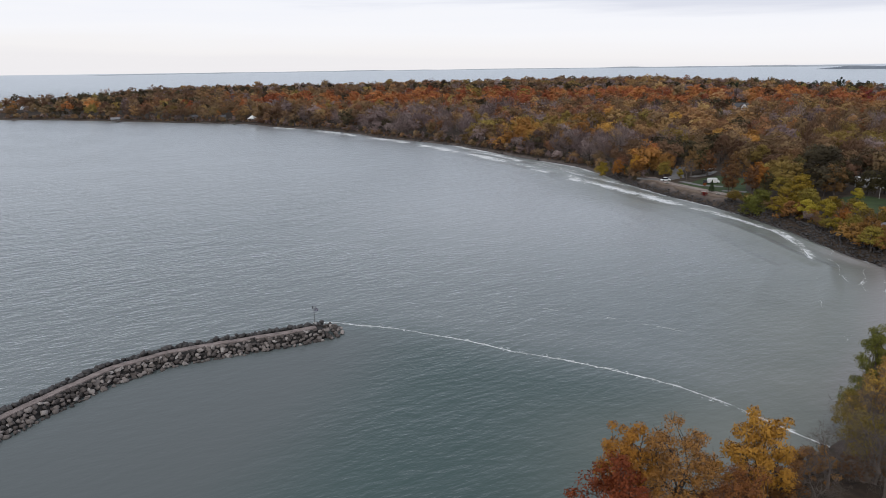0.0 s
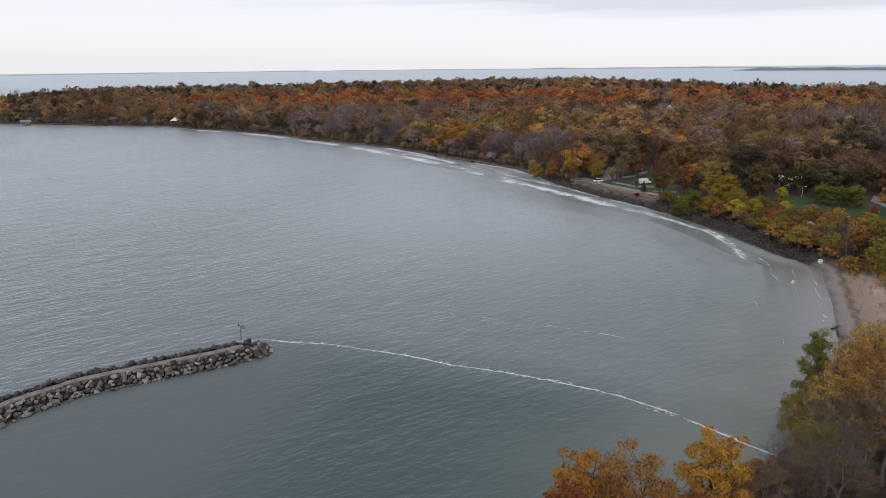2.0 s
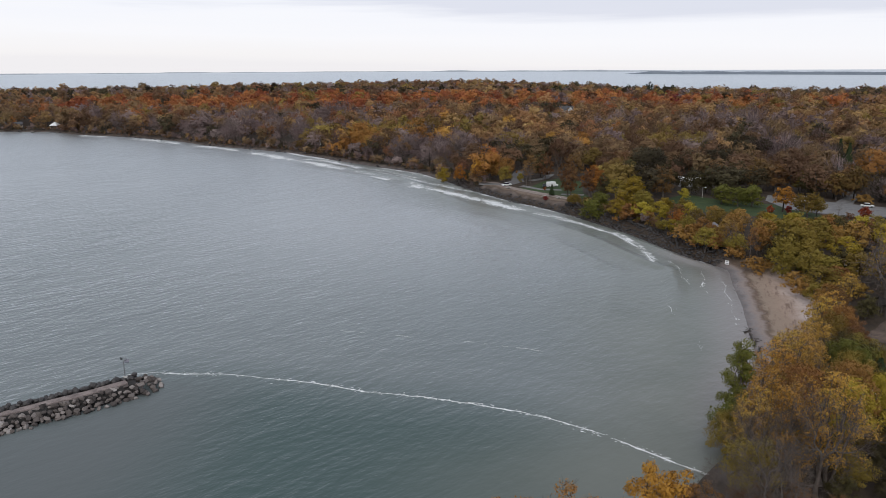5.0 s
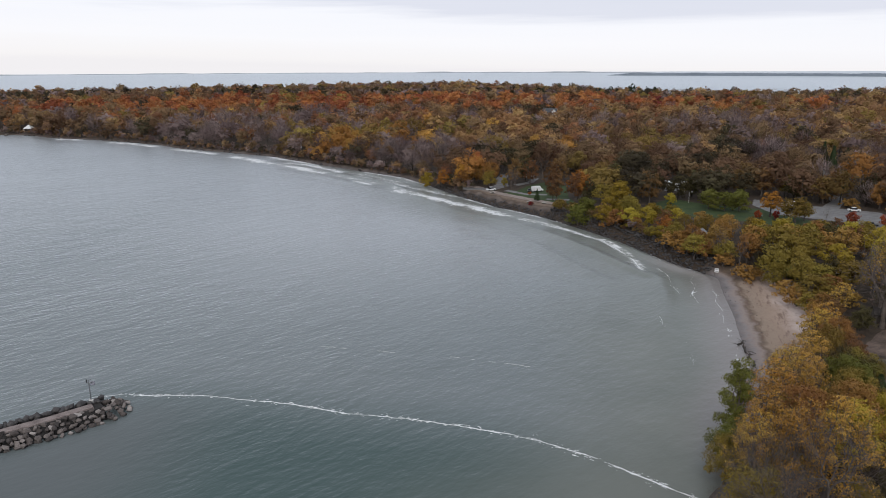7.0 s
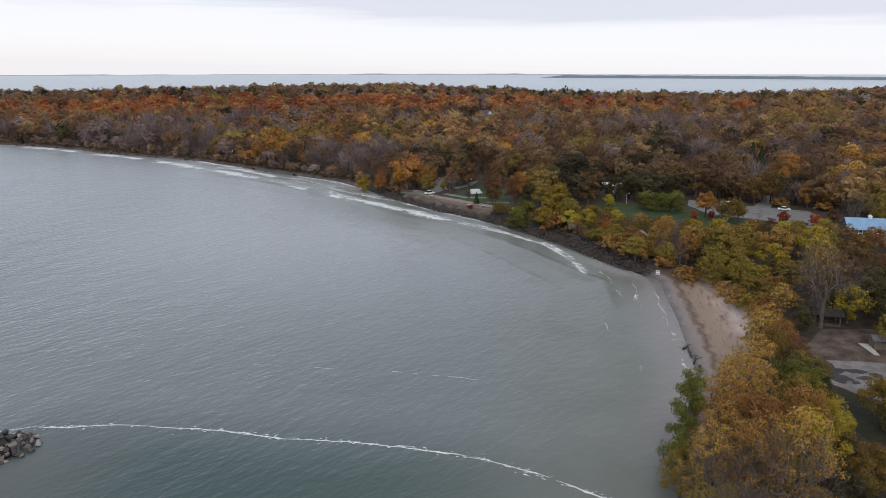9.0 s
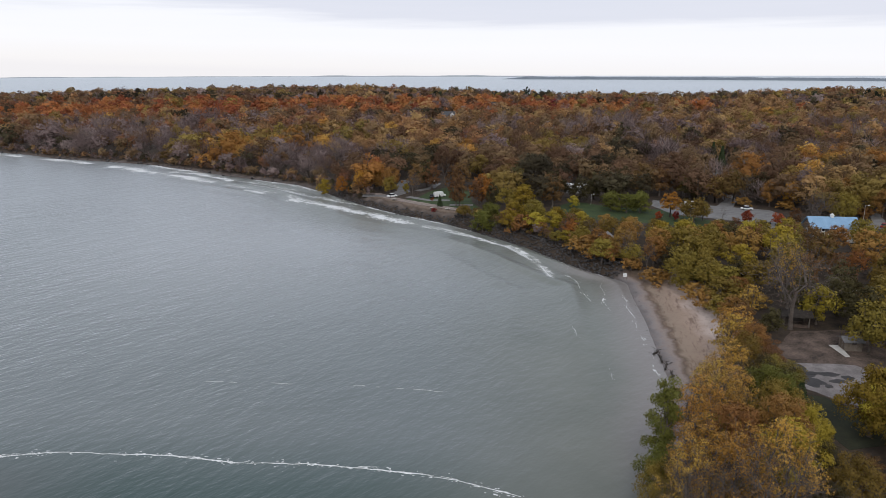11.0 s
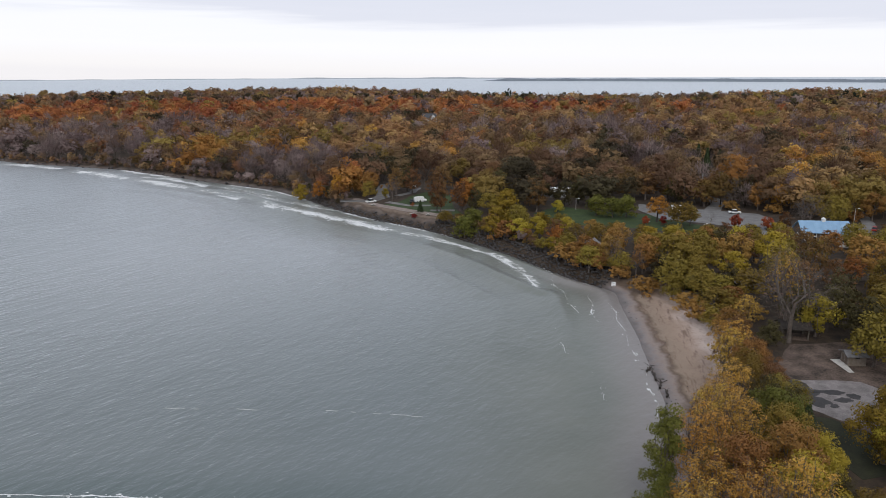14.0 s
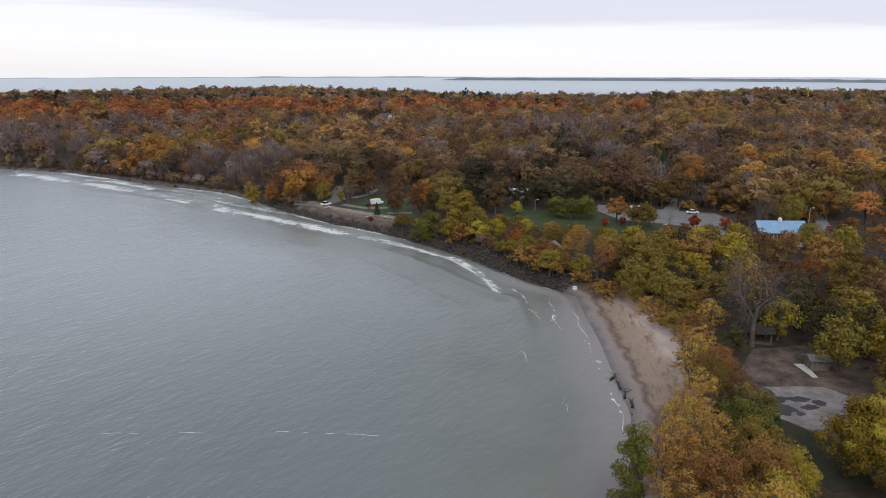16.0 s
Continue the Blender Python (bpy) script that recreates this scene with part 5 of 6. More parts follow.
def flecks(line, density, width, size, seed, gaps=0.0, stretch=2.2):
    """A foam line: ragged ribbons, thicker and thinner in turns and broken by gaps, with small flecks round them."""
    g = np.random.default_rng(seed)
    pts = along(line, 0.45)
    run = []
    for i, (p, side) in enumerate(pts):
        u = i * 0.45
        thick = 0.5 + 0.5 * math.sin(u * 0.33 + seed) * math.sin(u * 0.12 + 2 * seed) + 0.45 * noise.noise((u * 0.5, seed, 0))
        drift = 1.2 * width * noise.noise((u * 0.10, seed, 9)) + 0.5 * width * noise.noise((u * 0.45, seed, 5))
        c = p + side * drift
        if thick > gaps + 0.12:
            w = 1.15 * size * (thick - gaps) * (0.35 + abs(noise.noise((u * 1.1, seed, 3))) * 1.6)
            wl = w * (0.5 + 1.1 * abs(noise.noise((u * 2.3, seed, 7)))) + 0.02
            run.append((c - side * w, c + side * wl))
        else:
            if len(run) > 2:
                RIBBONS.append(run)
            run = []
        for _ in range(g.poisson(density * 0.45 * max(0, thick - gaps * 0.8))):
            q = c + side * g.normal() * width * (0.5 + thick) + Vector((side.y, -side.x, 0)) * g.uniform(-0.4, 0.4)
            fleck(q, Vector((side.y, -side.x, 0)), side, 0.34 * size * g.uniform(0.4, 1.3), stretch * g.uniform(0.6, 1.5))
    if len(run) > 2:
        RIBBONS.append(run)


flecks(FOAM_LINE, 5, 0.36, 0.36, 1, 0.16)
flecks(FOAM_LINE, 3, 0.6, 0.24, 4, 0.36)
flecks(FOAM_LINE, 3, 0.6, 0.1, 2, 0.5)
flecks([(-31, 157.5), (-24.5, 157.0)], 5, 0.3, 0.22, 3)
for i, (p, side) in enumerate(along(PIER, 9)):
    if i % 2:
        q = p + side * 5.0
        flecks([(q.x - 2.6, q.y - 1.0), (q.x + 2.6, q.y + 1.2)], 6, 0.3, 0.2, 20 + i)


def surf(line, depth, seed, rows=4, crest=0.6):
    """A breaking wave: a nearly unbroken white crest and, shoreward of it, lacy wash that thins out."""
    flecks(line, 18, 1.2 * crest, crest * 0.85, seed, 0.05, 2.6)
    flecks(line, 8, 0.5, crest * 0.7, seed + 50, 0.1, 2.6)
    for r in range(1, rows + 1):
        f = r / rows
        shifted = [tuple((Vector((*a, 0)) + Vector((0.45, 0.9, 0)).normalized() * depth * f * (1 if 0 < i < len(line) - 1 else 0.4)).xy) for i, a in enumerate(line)]
        flecks(shifted, 9 * (1.1 - f), depth * 0.2, crest * (0.8 - 0.35 * f), seed + 100 * r, 0.05 + 0.33 * f, 2.6)


surf([(102, 284), (108, 270), (114, 257), (117, 243), (117, 230), (116, 219), (113, 209), (111.5, 204)], 2.0, 5, 2, 0.32)
surf([(83, 328), (89, 313), (94, 301), (100, 290)], 6.0, 6, 4, 0.95)
surf([(66, 361), (74, 345), (83, 329)], 6.0, 7, 4, 0.9)
surf([(53, 410), (60, 396), (69, 382), (77, 364), (86, 345), (94, 328), (101, 310), (106, 297), (112, 282), (118, 266)], 3.5, 8, 2, 0.3)
surf([(50, 396), (58, 382)], 4.0, 16, 3, 0.8)
surf([(18, 464), (29, 443), (38, 426)], 7.0, 17, 4, 1.25)
surf([(20, 477), (32, 463), (42, 442), (48, 428)], 5.0, 18, 3, 0.9)
surf([(-14, 518), (-1, 495), (10, 475)], 8.0, 19, 4, 1.35)
surf([(10, 512), (22, 487), (35, 471)], 5.0, 21, 3, 0.95)
surf([(60, 421), (73, 399), (82, 380), (87, 366)], 2.6, 22, 2, 0.55)
surf([(-60, 575), (-44, 560), (-26, 536)], 6.0, 23, 3, 1.2)
surf([(-112, 640), (-90, 618), (-72, 594)], 6.0, 24, 3, 1.3)
surf([(-160, 680), (-138, 664)], 6.0, 25, 3, 1.3)
# crest lines along the beach: thin threads with a short white cap here and there
for sd, line in ((27, [(124, 232), (124.5, 222), (122.5, 213), (118, 206), (116.5, 199), (112.5, 190), (110.5, 183)]), (9, [(126.5, 204), (125, 198), (120.5, 193), (117.8, 187), (113, 181), (111, 175)]),
                 (41, [(121, 185), (119, 179), (115.6, 174.5), (112.5, 167), (107.5, 160), (104, 152)]), (11, [(103, 149), (98, 142.5), (95, 136), (90, 130.5)])):
    flecks(line, 2.5, 0.3, 0.10, sd, 0.3)
    flecks(line, 2.0, 0.3, 0.5, sd + 3, 0.6)
flecks([(104, 187), (101.5, 180), (97, 172)], 3, 0.5, 0.2, 12, 0.62)
flecks([(95, 168), (91, 160), (88, 154)], 3, 0.5, 0.2, 13, 0.6)
flecks([(93, 152), (88, 143), (84, 137)], 3, 0.4, 0.16, 14, 0.6)
flecks([(10.4, 172.5), (26.5, 164.3), (41.3, 157.0), (55.0, 148.0), (65.9, 138.7)], 4, 0.6, 0.045, 15, 0.5, 3)
for line, sd in (((89, 366), 31), ((95, 341), 32), ((103.5, 311), 33)):
    flecks([(line[0] - 3.5, line[1] + 14), (line[0] - 0.5, line[1]), (line[0] + 4, line[1] - 14)], 6, 0.5, 0.3, sd, 0.35)
V, F = [], []
g = np.random.default_rng(8)
fx = np.array([f[0].x for f in FLECKS])
fy = np.array([f[0].y for f in FLECKS])
fz = swell(fx, fy)
for (q, d, side, sz, st), z in zip(FLECKS, fz):
    n = len(V)
    ang = g.uniform(0, 6.28)
    for j in range(6):
        t = ang + j * 1.047
        rr = sz * g.uniform(0.55, 1.2)
        V.append((q.x + d.x * math.cos(t) * rr * st + side.x * math.sin(t) * rr, q.y + d.y * math.cos(t) * rr * st + side.y * math.sin(t) * rr, z + 0.03))
    V.append((q.x, q.y, z + 0.05 + 0.12 * sz))
    for j in range(6):
        F.append((n + j, n + (j + 1) % 6, n + 6))
for run in RIBBONS:
    lo, hi = np.array([a for a, b in run]), np.array([b for a, b in run])
    lo[[0, -1]] = hi[[0, -1]] = (lo[[0, -1]] + hi[[0, -1]]) / 2 + (0.01, 0, 0)
    mid = (lo + hi) / 2
    ramp = np.minimum(np.arange(len(run)), np.arange(len(run))[::-1])[:, None]
    thin = np.clip(ramp / max(2.0, min(6.0, 0.4 * len(run))), 0, 1) ** 0.8
    lo, hi = mid + (lo - mid) * thin, mid + (hi - mid) * thin
    zs = swell(mid[:, 0], mid[:, 1])
    n = len(V)
    for a, m, b, z in zip(lo, mid, hi, zs):
        V += [(a[0], a[1], z + 0.02), (m[0], m[1], z + 0.09), (b[0], b[1], z + 0.02)]
    for i in range(len(run) - 1):
        j = n + 3 * i
        for c in (0, 1):
            F += [(j + c, j + 3 + c, j + 4 + c), (j + c, j + 4 + c, j + 1 + c)]
me = fill(bpy.data.meshes.new("foam"), np.array(V), np.array(F))
me.materials.append(FOAM)
tagged(new("foam", me), "white foam of small breakers and drift lines on the lake", "foam", kind="stuff")

# ---------------------------------------------------------------- paved and mown ground


def patch(name, poly, mat, lift, label, category):
    """A flat worn-edged piece of ground, a little proud of the land."""
    bm = bmesh.new()
    ring = []
    n = len(poly)
    for i in range(n):
        a, b = Vector((*poly[i], 0)), Vector((*poly[(i + 1) % n], 0))
        steps = max(2, int((b - a).length / 1.6))
        side = Vector((-(b - a).y, (b - a).x, 0)).normalized()
        for j in range(steps):
            p = a.lerp(b, j / steps)
            p += side * 0.45 * noise.noise((p.x * 0.5, p.y * 0.5, lift * 90))
            ring.append(bm.verts.new((p.x, p.y, 3.0 + lift)))
    low = [bm.verts.new((v.co.x, v.co.y, 2.85)) for v in ring]
    top = bm.faces.new(ring)
    for i in range(len(ring)):
        j = (i + 1) % len(ring)
        bm.faces.new((ring[i], low[i], low[j], ring[j]))
    bmesh.ops.triangulate(bm, faces=[top])
    bmesh.ops.recalc_face_normals(bm, faces=bm.faces)
    return tagged(part(name, bm, mat), label, category, kind="structure")


patch("lawn", CLEAR["lawn"], GRASS, 0.03, "dark green mown lawn among trees", "lawn")
patch("car_park", [(197, 252), (201, 271), (210, 281), (224, 262), (239, 244), (236, 236), (227, 222), (220, 216), (209, 216), (212, 231), (206, 241)], ASPHALT, 0.05, "pale worn asphalt car park", "car park")
patch("yard", [(108, 120), (113.2, 119), (113.6, 115.6), (114, 109), (124, 105), (138, 112), (150, 124), (146, 137), (134, 141), (122, 134)], DIRT, 0.03, "trodden earth yard strewn with leaves", "ground")
LOT = plain("gravel_grey", (0.13, 0.115, 0.112), (0.28, 0.252, 0.245), 0.5, 0.95, bump=0.4)
patch("gravel_lot", [(113, 118.7), (113.6, 115.4), (115.2, 110.6), (122, 108), (131, 115), (130.5, 122.4), (126.8, 125), (123.1, 126.7), (120.4, 127.9)], LOT, 0.06, "pale gravel parking place", "parking place")
for i, (x, y, a, b, turn) in enumerate(((117.8, 124.6, 4.2, 2.3, 60), (115.9, 121.2, 2.2, 3.3, 20), (121.9, 121.6, 1.9, 0.8, -30), (121.0, 118.8, 1.7, 0.9, -10), (123.9, 118.9, 1.2, 1.0, 0), (117.6, 118.0, 0.9, 0.5, 30), (119.6, 123.3, 1.5, 0.6, -20), (116.4, 123.0, 2.6, 1.3, 55))):
    pts = []
    for j in range(22):
        t = j * 2 * math.pi / 22
        rr = 1 + 0.5 * noise.noise((math.cos(t) * 2.2, math.sin(t) * 2.2, i * 3.3))
        v = Matrix.Rotation(radians(turn), 2) @ Vector((a * rr * math.cos(t), b * rr * math.sin(t)))
        pts.append((x + v.x, y + v.y))
    patch("puddle", pts, WET, 0.075 + 0.005 * i, "dark wet stain on the gravel", "puddle")
patch("grass", [(101, 101), (110, 99), (114, 103), (114, 109), (113, 115), (110, 117.5), (104, 111)], plain("rough_grass", (0.014, 0.016, 0.007), (0.034, 0.036, 0.015), 0.4, 0.95, bump=0.8), 0.04, "patch of dark rough grass", "grass")
patch("camp_lawn", [(110, 326), (118, 308), (126, 294), (132, 294), (134, 306), (146, 336), (140, 348), (128, 340), (116, 326)], GRASS, 0.03, "rough camp lawn", "lawn")
patch("shore_apron", [(100, 346), (104, 328), (112.5, 309), (121, 294), (125.5, 295), (117, 310), (109, 328), (105, 345)], plain("pale_trodden_gravel", (0.17, 0.135, 0.115), (0.34, 0.28, 0.25), 0.5, 0.95, bump=0.4), 0.05, "bare trodden strip above the rocks", "ground")
for pts in ([(95, 340), (108, 333), (119, 342), (124, 360), (131, 376), (127, 378), (119, 362), (114, 347), (106, 339), (97, 345)],
            [(112, 330), (118, 318), (127, 314), (128, 317), (120, 321), (115, 332)], [(124, 342), (134, 348), (142, 360), (139, 362), (132, 351), (122, 345)],
            [(122, 304), (131, 300), (133, 303), (124, 307)]):
    patch("camp_road", pts, ASPHALT, 0.06, "narrow grey camp road", "road")
patch("road", [(226, 260), (238, 268), (262, 300), (306, 348), (330, 370), (333, 367), (309, 344), (266, 296), (242, 265), (230, 255)], ASPHALT, 0.06, "narrow grey road through the wood", "road")
patch("road", [(243, 205), (250, 203), (262, 211), (280, 228), (277, 231), (259, 214), (246, 209)], ASPHALT, 0.06, "narrow grey road through the wood", "road")

# ---------------------------------------------------------------- buildings


def gable_roof(bm, x0, x1, half, z0, z1, thick=0.18):
    """A pitched roof of two slabs, ridge along x."""
    for sgn in (-1, 1):
        a = [(x0, sgn * half, z0), (x1, sgn * half, z0), (x1, 0, z1), (x0, 0, z1)]
        lo = [bm.verts.new(p) for p in a]
        hi = [bm.verts.new((p[0], p[1], p[2] + thick)) for p in a]
        bm.faces.new(lo)
        bm.faces.new(hi[::-1])
        for i in range(4):
            j = (i + 1) % 4
            bm.faces.new((lo[i], hi[i], hi[j], lo[j]))
    bmesh.ops.recalc_face_normals(bm, faces=bm.faces)


def gable_walls(bm, x0, x1, half, z1, ridge, low=-0.3):
    """Walls of a house with pointed ends."""
    pts = [(-half, low), (half, low), (half, z1), (0, ridge), (-half, z1)]
    a = [bm.verts.new((x0, y, z)) for y, z in pts]
    b = [bm.verts.new((x1, y, z)) for y, z in pts]
    bm.faces.new(a[::-1])
    bm.faces.new(b)
    for i in range(5):
        j = (i + 1) % 5
        bm.faces.new((a[i], a[j], b[j], b[i]))
    bmesh.ops.recalc_face_normals(bm, faces=bm.faces)


def window(parent, m, w, h):
    """A framed window with a dark pane, facing -y of m."""
    bm = bmesh.new()
    for lo, hi in (((-w / 2, -0.08, 0), (-w / 2 + 0.12, 0.02, h)), ((w / 2 - 0.12, -0.08, 0), (w / 2, 0.02, h)), ((-w / 2 + 0.12, -0.08, h - 0.12), (w / 2 - 0.12, 0.02, h)), ((-w / 2 + 0.12, -0.08, 0), (w / 2 - 0.12, 0.02, 0.12))):
        box(bm, lo, hi, m)
    fr = part("window", bm, WHITE, parent)
    bm = bmesh.new()
    box(bm, (-w / 2 + 0.12, -0.03, 0.12), (w / 2 - 0.12, 0.0, h - 0.12), m)
    part("pane", bm, GLASS, fr)
    return fr


def house(label, x, y, turn, length, half, eave, ridge, wall, roof, windows=4, wing=False, z=3.0):
    root = tagged(new("house"), label, "house")
    root.matrix_world = pose(x, y, z, 0, 0, turn)
    bm = bmesh.new()
    gable_walls(bm, -length / 2, length / 2, half, eave, ridge, 2.7 - z)
    part("wall", bm, wall, root)
    bm = bmesh.new()
    gable_roof(bm, -length / 2 - 0.5, length / 2 + 0.5, half + 0.6, eave - 0.4, ridge + 0.05)
    part("roof", bm, roof, root)
    for i in range(windows):
        u = -length / 2 + length * (i + 0.5) / windows
        window(root, pose(u, -half, eave * 0.35), 1.3, min(1.5, eave * 0.45))
        if eave > 4.5:
            window(root, pose(u, -half, eave * 0.68), 1.2, 1.3)
    window(root, pose(-length / 2, 0, eave * 0.45, 0, 0, -90), 1.3, 1.4)
    if wing:
        bm = bmesh.new()
        m = pose(length * 0.22, -half, 0, 0, 0, 90)
        gable_walls(bm, -3.0, 2.0, 2.8, eave, ridge - 0.4, 2.7 - z)
        bmesh.ops.transform(bm, matrix=m, verts=bm.verts)
        wg = part("wing", bm, wall, root)
        bm = bmesh.new()
        gable_roof(bm, -3.4, 2.0, 3.3, eave - 0.35, ridge - 0.3)
        bmesh.ops.transform(bm, matrix=m, verts=bm.verts)
        part("wing_roof", bm, roof, wg)
        window(wg, m @ pose(-3.0, 0, eave * 0.5, 0, 0, -90), 1.4, 1.6)
    return root


# blue-roofed park building with a cupola and a small front gable
shop = house("low park building with a light blue metal roof", 218.5, 200, -30, 15, 3.8, 4.6, 7.4, BROWN_WALL, BLUE_ROOF, 6)
bm = bmesh.new()
box(bm, (-0.5, -0.5, 7.3), (0.5, 0.5, 8.2), bevel=0.04)
bmesh.ops.create_cone(bm, cap_ends=True, segments=4, radius1=0.9, radius2=0.05, depth=0.6, matrix=pose(0, 0, 8.5, 0, 0, 45))
part("cupola", bm, WHITE, shop, "small white roof cupola")
bm = bmesh.new()
gable_walls(bm, -1.6, 1.4, 1.5, 3.6, 5.0)
bmesh.ops.transform(bm, matrix=pose(5.2, -3.8, 0, 0, 0, 90), verts=bm.verts)
porch = part("porch", bm, WHITE, shop, "white front gable")
bm = bmesh.new()
gable_roof(bm, -1.9, 1.4, 1.9, 3.3, 5.05)
bmesh.ops.transform(bm, matrix=pose(5.2, -3.8, 0, 0, 0, 90), verts=bm.verts)
part("porch_roof", bm, BLUE_ROOF, porch)
window(porch, pose(5.2, -5.4, 1.6), 1.5, 1.5)
for i in range(12):
    bm = bmesh.new()
    u = -7.7 + i * 1.4
    box(bm, (u - 0.03, -4.38, 4.385), (u + 0.03, -0.05, 4.455))
    for v in bm.verts:
        v.co.z += (v.co.y + 4.38) / 4.33 * 3.2
    part("seam", bm, BLUE_ROOF, shop)

# toilet hut with its concrete apron
hut = tagged(new("toilet_hut"), "small brown-grey block toilet hut with grey roof and concrete apron", "hut")
hut.matrix_world = pose(137.2, 128.9, 3.0, 0, 0, -28) @ Matrix.Diagonal((0.82, 0.82, 0.88, 1))
bm = bmesh.new()
gable_walls(bm, -2.1, 2.1, 1.75, 2.35, 2.95)
part("wall", bm, plain("weathered_block_wall", (0.15, 0.125, 0.10), (0.25, 0.21, 0.175), 1.5, 0.9, bump=0.3), hut)
bm = bmesh.new()
gable_roof(bm, -2.7, 2.5, 2.3, 2.22, 3.05, 0.16)
part("roof", bm, GREY_ROOF, hut)
for y in (-0.75, 0.75):
    bm = bmesh.new()
    box(bm, (-2.16, y - 0.48, 0), (-2.08, y + 0.48, 2.05), bevel=0.02)
    d = part("door", bm, BROWN_WALL, hut, "dark brown door")
    bm = bmesh.new()
    box(bm, (-2.24, y + 0.3, 0.95), (-2.16, y + 0.38, 1.1))
    part("handle", bm, STEEL, d)
bm = bmesh.new()
box(bm, (-0.5, -1.83, 1.75), (0.5, -1.74, 2.1))
part("vent", bm, DARK, hut)
bm = bmesh.new()
pole_into(bm, (1.4, 0.9, 2.5), (1.4, 0.9, 4.3), 0.12, 0.12)
part("vent_pipe", bm, BLACK, hut)
bm = bmesh.new()
vs = [bm.verts.new(p) for p in ((-2.1, 2.0, 0.12), (-4.4, 2.0, 0.12), (-3.6, -5.6, 0.06), (-2.4, -5.6, 0.06), (-2.1, -1.9, 0.12))]
f = bm.faces.new(vs)
r = bmesh.ops.extrude_face_region(bm, geom=[f])
bmesh.ops.translate(bm, vec=(0, 0, -0.3), verts=[v for v in r["geom"] if isinstance(v, bmesh.types.BMVert)])
bmesh.ops.recalc_face_normals(bm, faces=bm.faces)
part("apron", bm, CONCRETE, hut, "pale concrete apron")

# picnic shelter under the bare tree
shelter = tagged(new("picnic_shelter"), "dark brown picnic shelter with weathered posts under trees", "shelter")
shelter.matrix_world = pose(138.5, 144.0, 3.0, 0, 0, -35)
for x in (-2.6, 2.6):
    for y in (-1.8, 1.8):
        bm = bmesh.new()
        box(bm, (x - 0.13, y - 0.13, -0.2), (x + 0.13, y + 0.13, 2.6), bevel=0.02)
        part("post", bm, TIMBER, shelter)
bm = bmesh.new()
gable_roof(bm, -3.3, 3.3, 2.6, 2.4, 3.6)
part("roof", bm, plain("dark_brown_shingles", (0.022, 0.017, 0.014), (0.05, 0.04, 0.034), 1.6, 0.9, bump=0.4), shelter)
bm = bmesh.new()
box(bm, (-2.8, -2.1, -0.2), (2.8, 2.1, 0.1), bevel=0.03)
part("slab", bm, DIRT, shelter)

house("small pale cabin with white porch posts under trees", 155.3, 175.4, -40, 5, 2.2, 2.5, 3.9, TAN_WALL, TAN_WALL, 2)
house("small grey-roofed shed among bushes", 143.3, 223.7, 30, 4.5, 2.0, 2.3, 3.6, BROWN_WALL, GREY_ROOF, 1)
house("large white two-storey house in the wood", 294, 703, -18, 14, 4.5, 5.6, 9.0, WHITE, DARK_ROOF, 5, True, 7.0)
house("white two-storey house in the wood", 420, 845, -25, 15, 4.5, 6.0, 9.6, WHITE, DARK_ROOF, 4, True, 7.0)
house("grey house half hidden in the wood", 382, 850, -20, 12, 4.0, 5.5, 8.5, BROWN_WALL, GREY_ROOF, 3, False, 4.0)
house("long low white building in the wood", 370, 430, -40, 9, 3.5, 3.0, 4.6, WHITE, WHITE, 5)
house("small white cottage by the far shore", 30, 534, -5, 6, 2.4, 2.9, 4.8, WHITE, GREY_ROOF, 2)
house("shoreside boathouse with a dark front and pale roof", -352, 772, 20, 9, 3.0, 2.8, 4.2, DARK, GREY_ROOF, 3, False, 0.8)
house("pale camp building with a light roof", 190, 311, -35, 9, 3.0, 2.6, 4.0, SILVER, WHITE, 2)
house("shoreside cottage under trees", -230, 751, 15, 7, 3, 2.8, 4.4, TAN_WALL, DARK_ROOF, 3)
house("shoreside cottage under trees", -262, 761, 15, 6, 3, 2.8, 4.4, BROWN_WALL, DARK_ROOF, 3)

# open white pavilion on the far shore
pav = tagged(new("pavilion"), "white tent-roofed pavilion on the far shore", "pavilion")
pav.location = (-193, 730, 3.0)
bm = bmesh.new()
bmesh.ops.create_cone(bm, cap_ends=True, segments=4, radius1=5.2, radius2=0.15, depth=3.2, matrix=pose(0, 0, 4.0, 0, 0, 30))
part("roof", bm, WHITE, pav)
for i in range(4):
    t = radians(30 + 90 * i)
    bm = bmesh.new()
    pole_into(bm, (4.4 * math.cos(t), 4.4 * math.sin(t), -0.5), (4.4 * math.cos(t), 4.4 * math.sin(t), 2.6), 0.12, 0.12, 8)
    part("post", bm, WHITE, pav)


def dock(x, y, turn, length):
    root = tagged(new("dock"), "dark timber boat dock on posts", "dock", "docks on the far shore")
    root.matrix_world = pose(x, y, 0, 0, 0, turn)
    bm = bmesh.new()
    box(bm, (-1.2, -length, 0.7), (1.2, 0.5, 1.0), bevel=0.03)
    part("deck", bm, TIMBER, root)
    for i in range(4):
        for sx in (-1.1, 1.1):
            bm = bmesh.new()
            pole_into(bm, (sx, -length * (i + 0.2) / 4, -1.5), (sx, -length * (i + 0.2) / 4, 1.6), 0.15, 0.13, 7)
            part("post", bm, TIMBER, root)


for x, y, t, L in ((-484, 815, 10, 12), (-443, 813, 60, 14), (-386, 794, 70, 16), (-352, 780, 15, 16), (-326, 772, 75, 18), (-288, 756, 65, 20), (-250, 742, 60, 16), (-212, 730, 15, 14)):
    dock(x, y, t, L)

# ---------------------------------------------------------------- vehicles


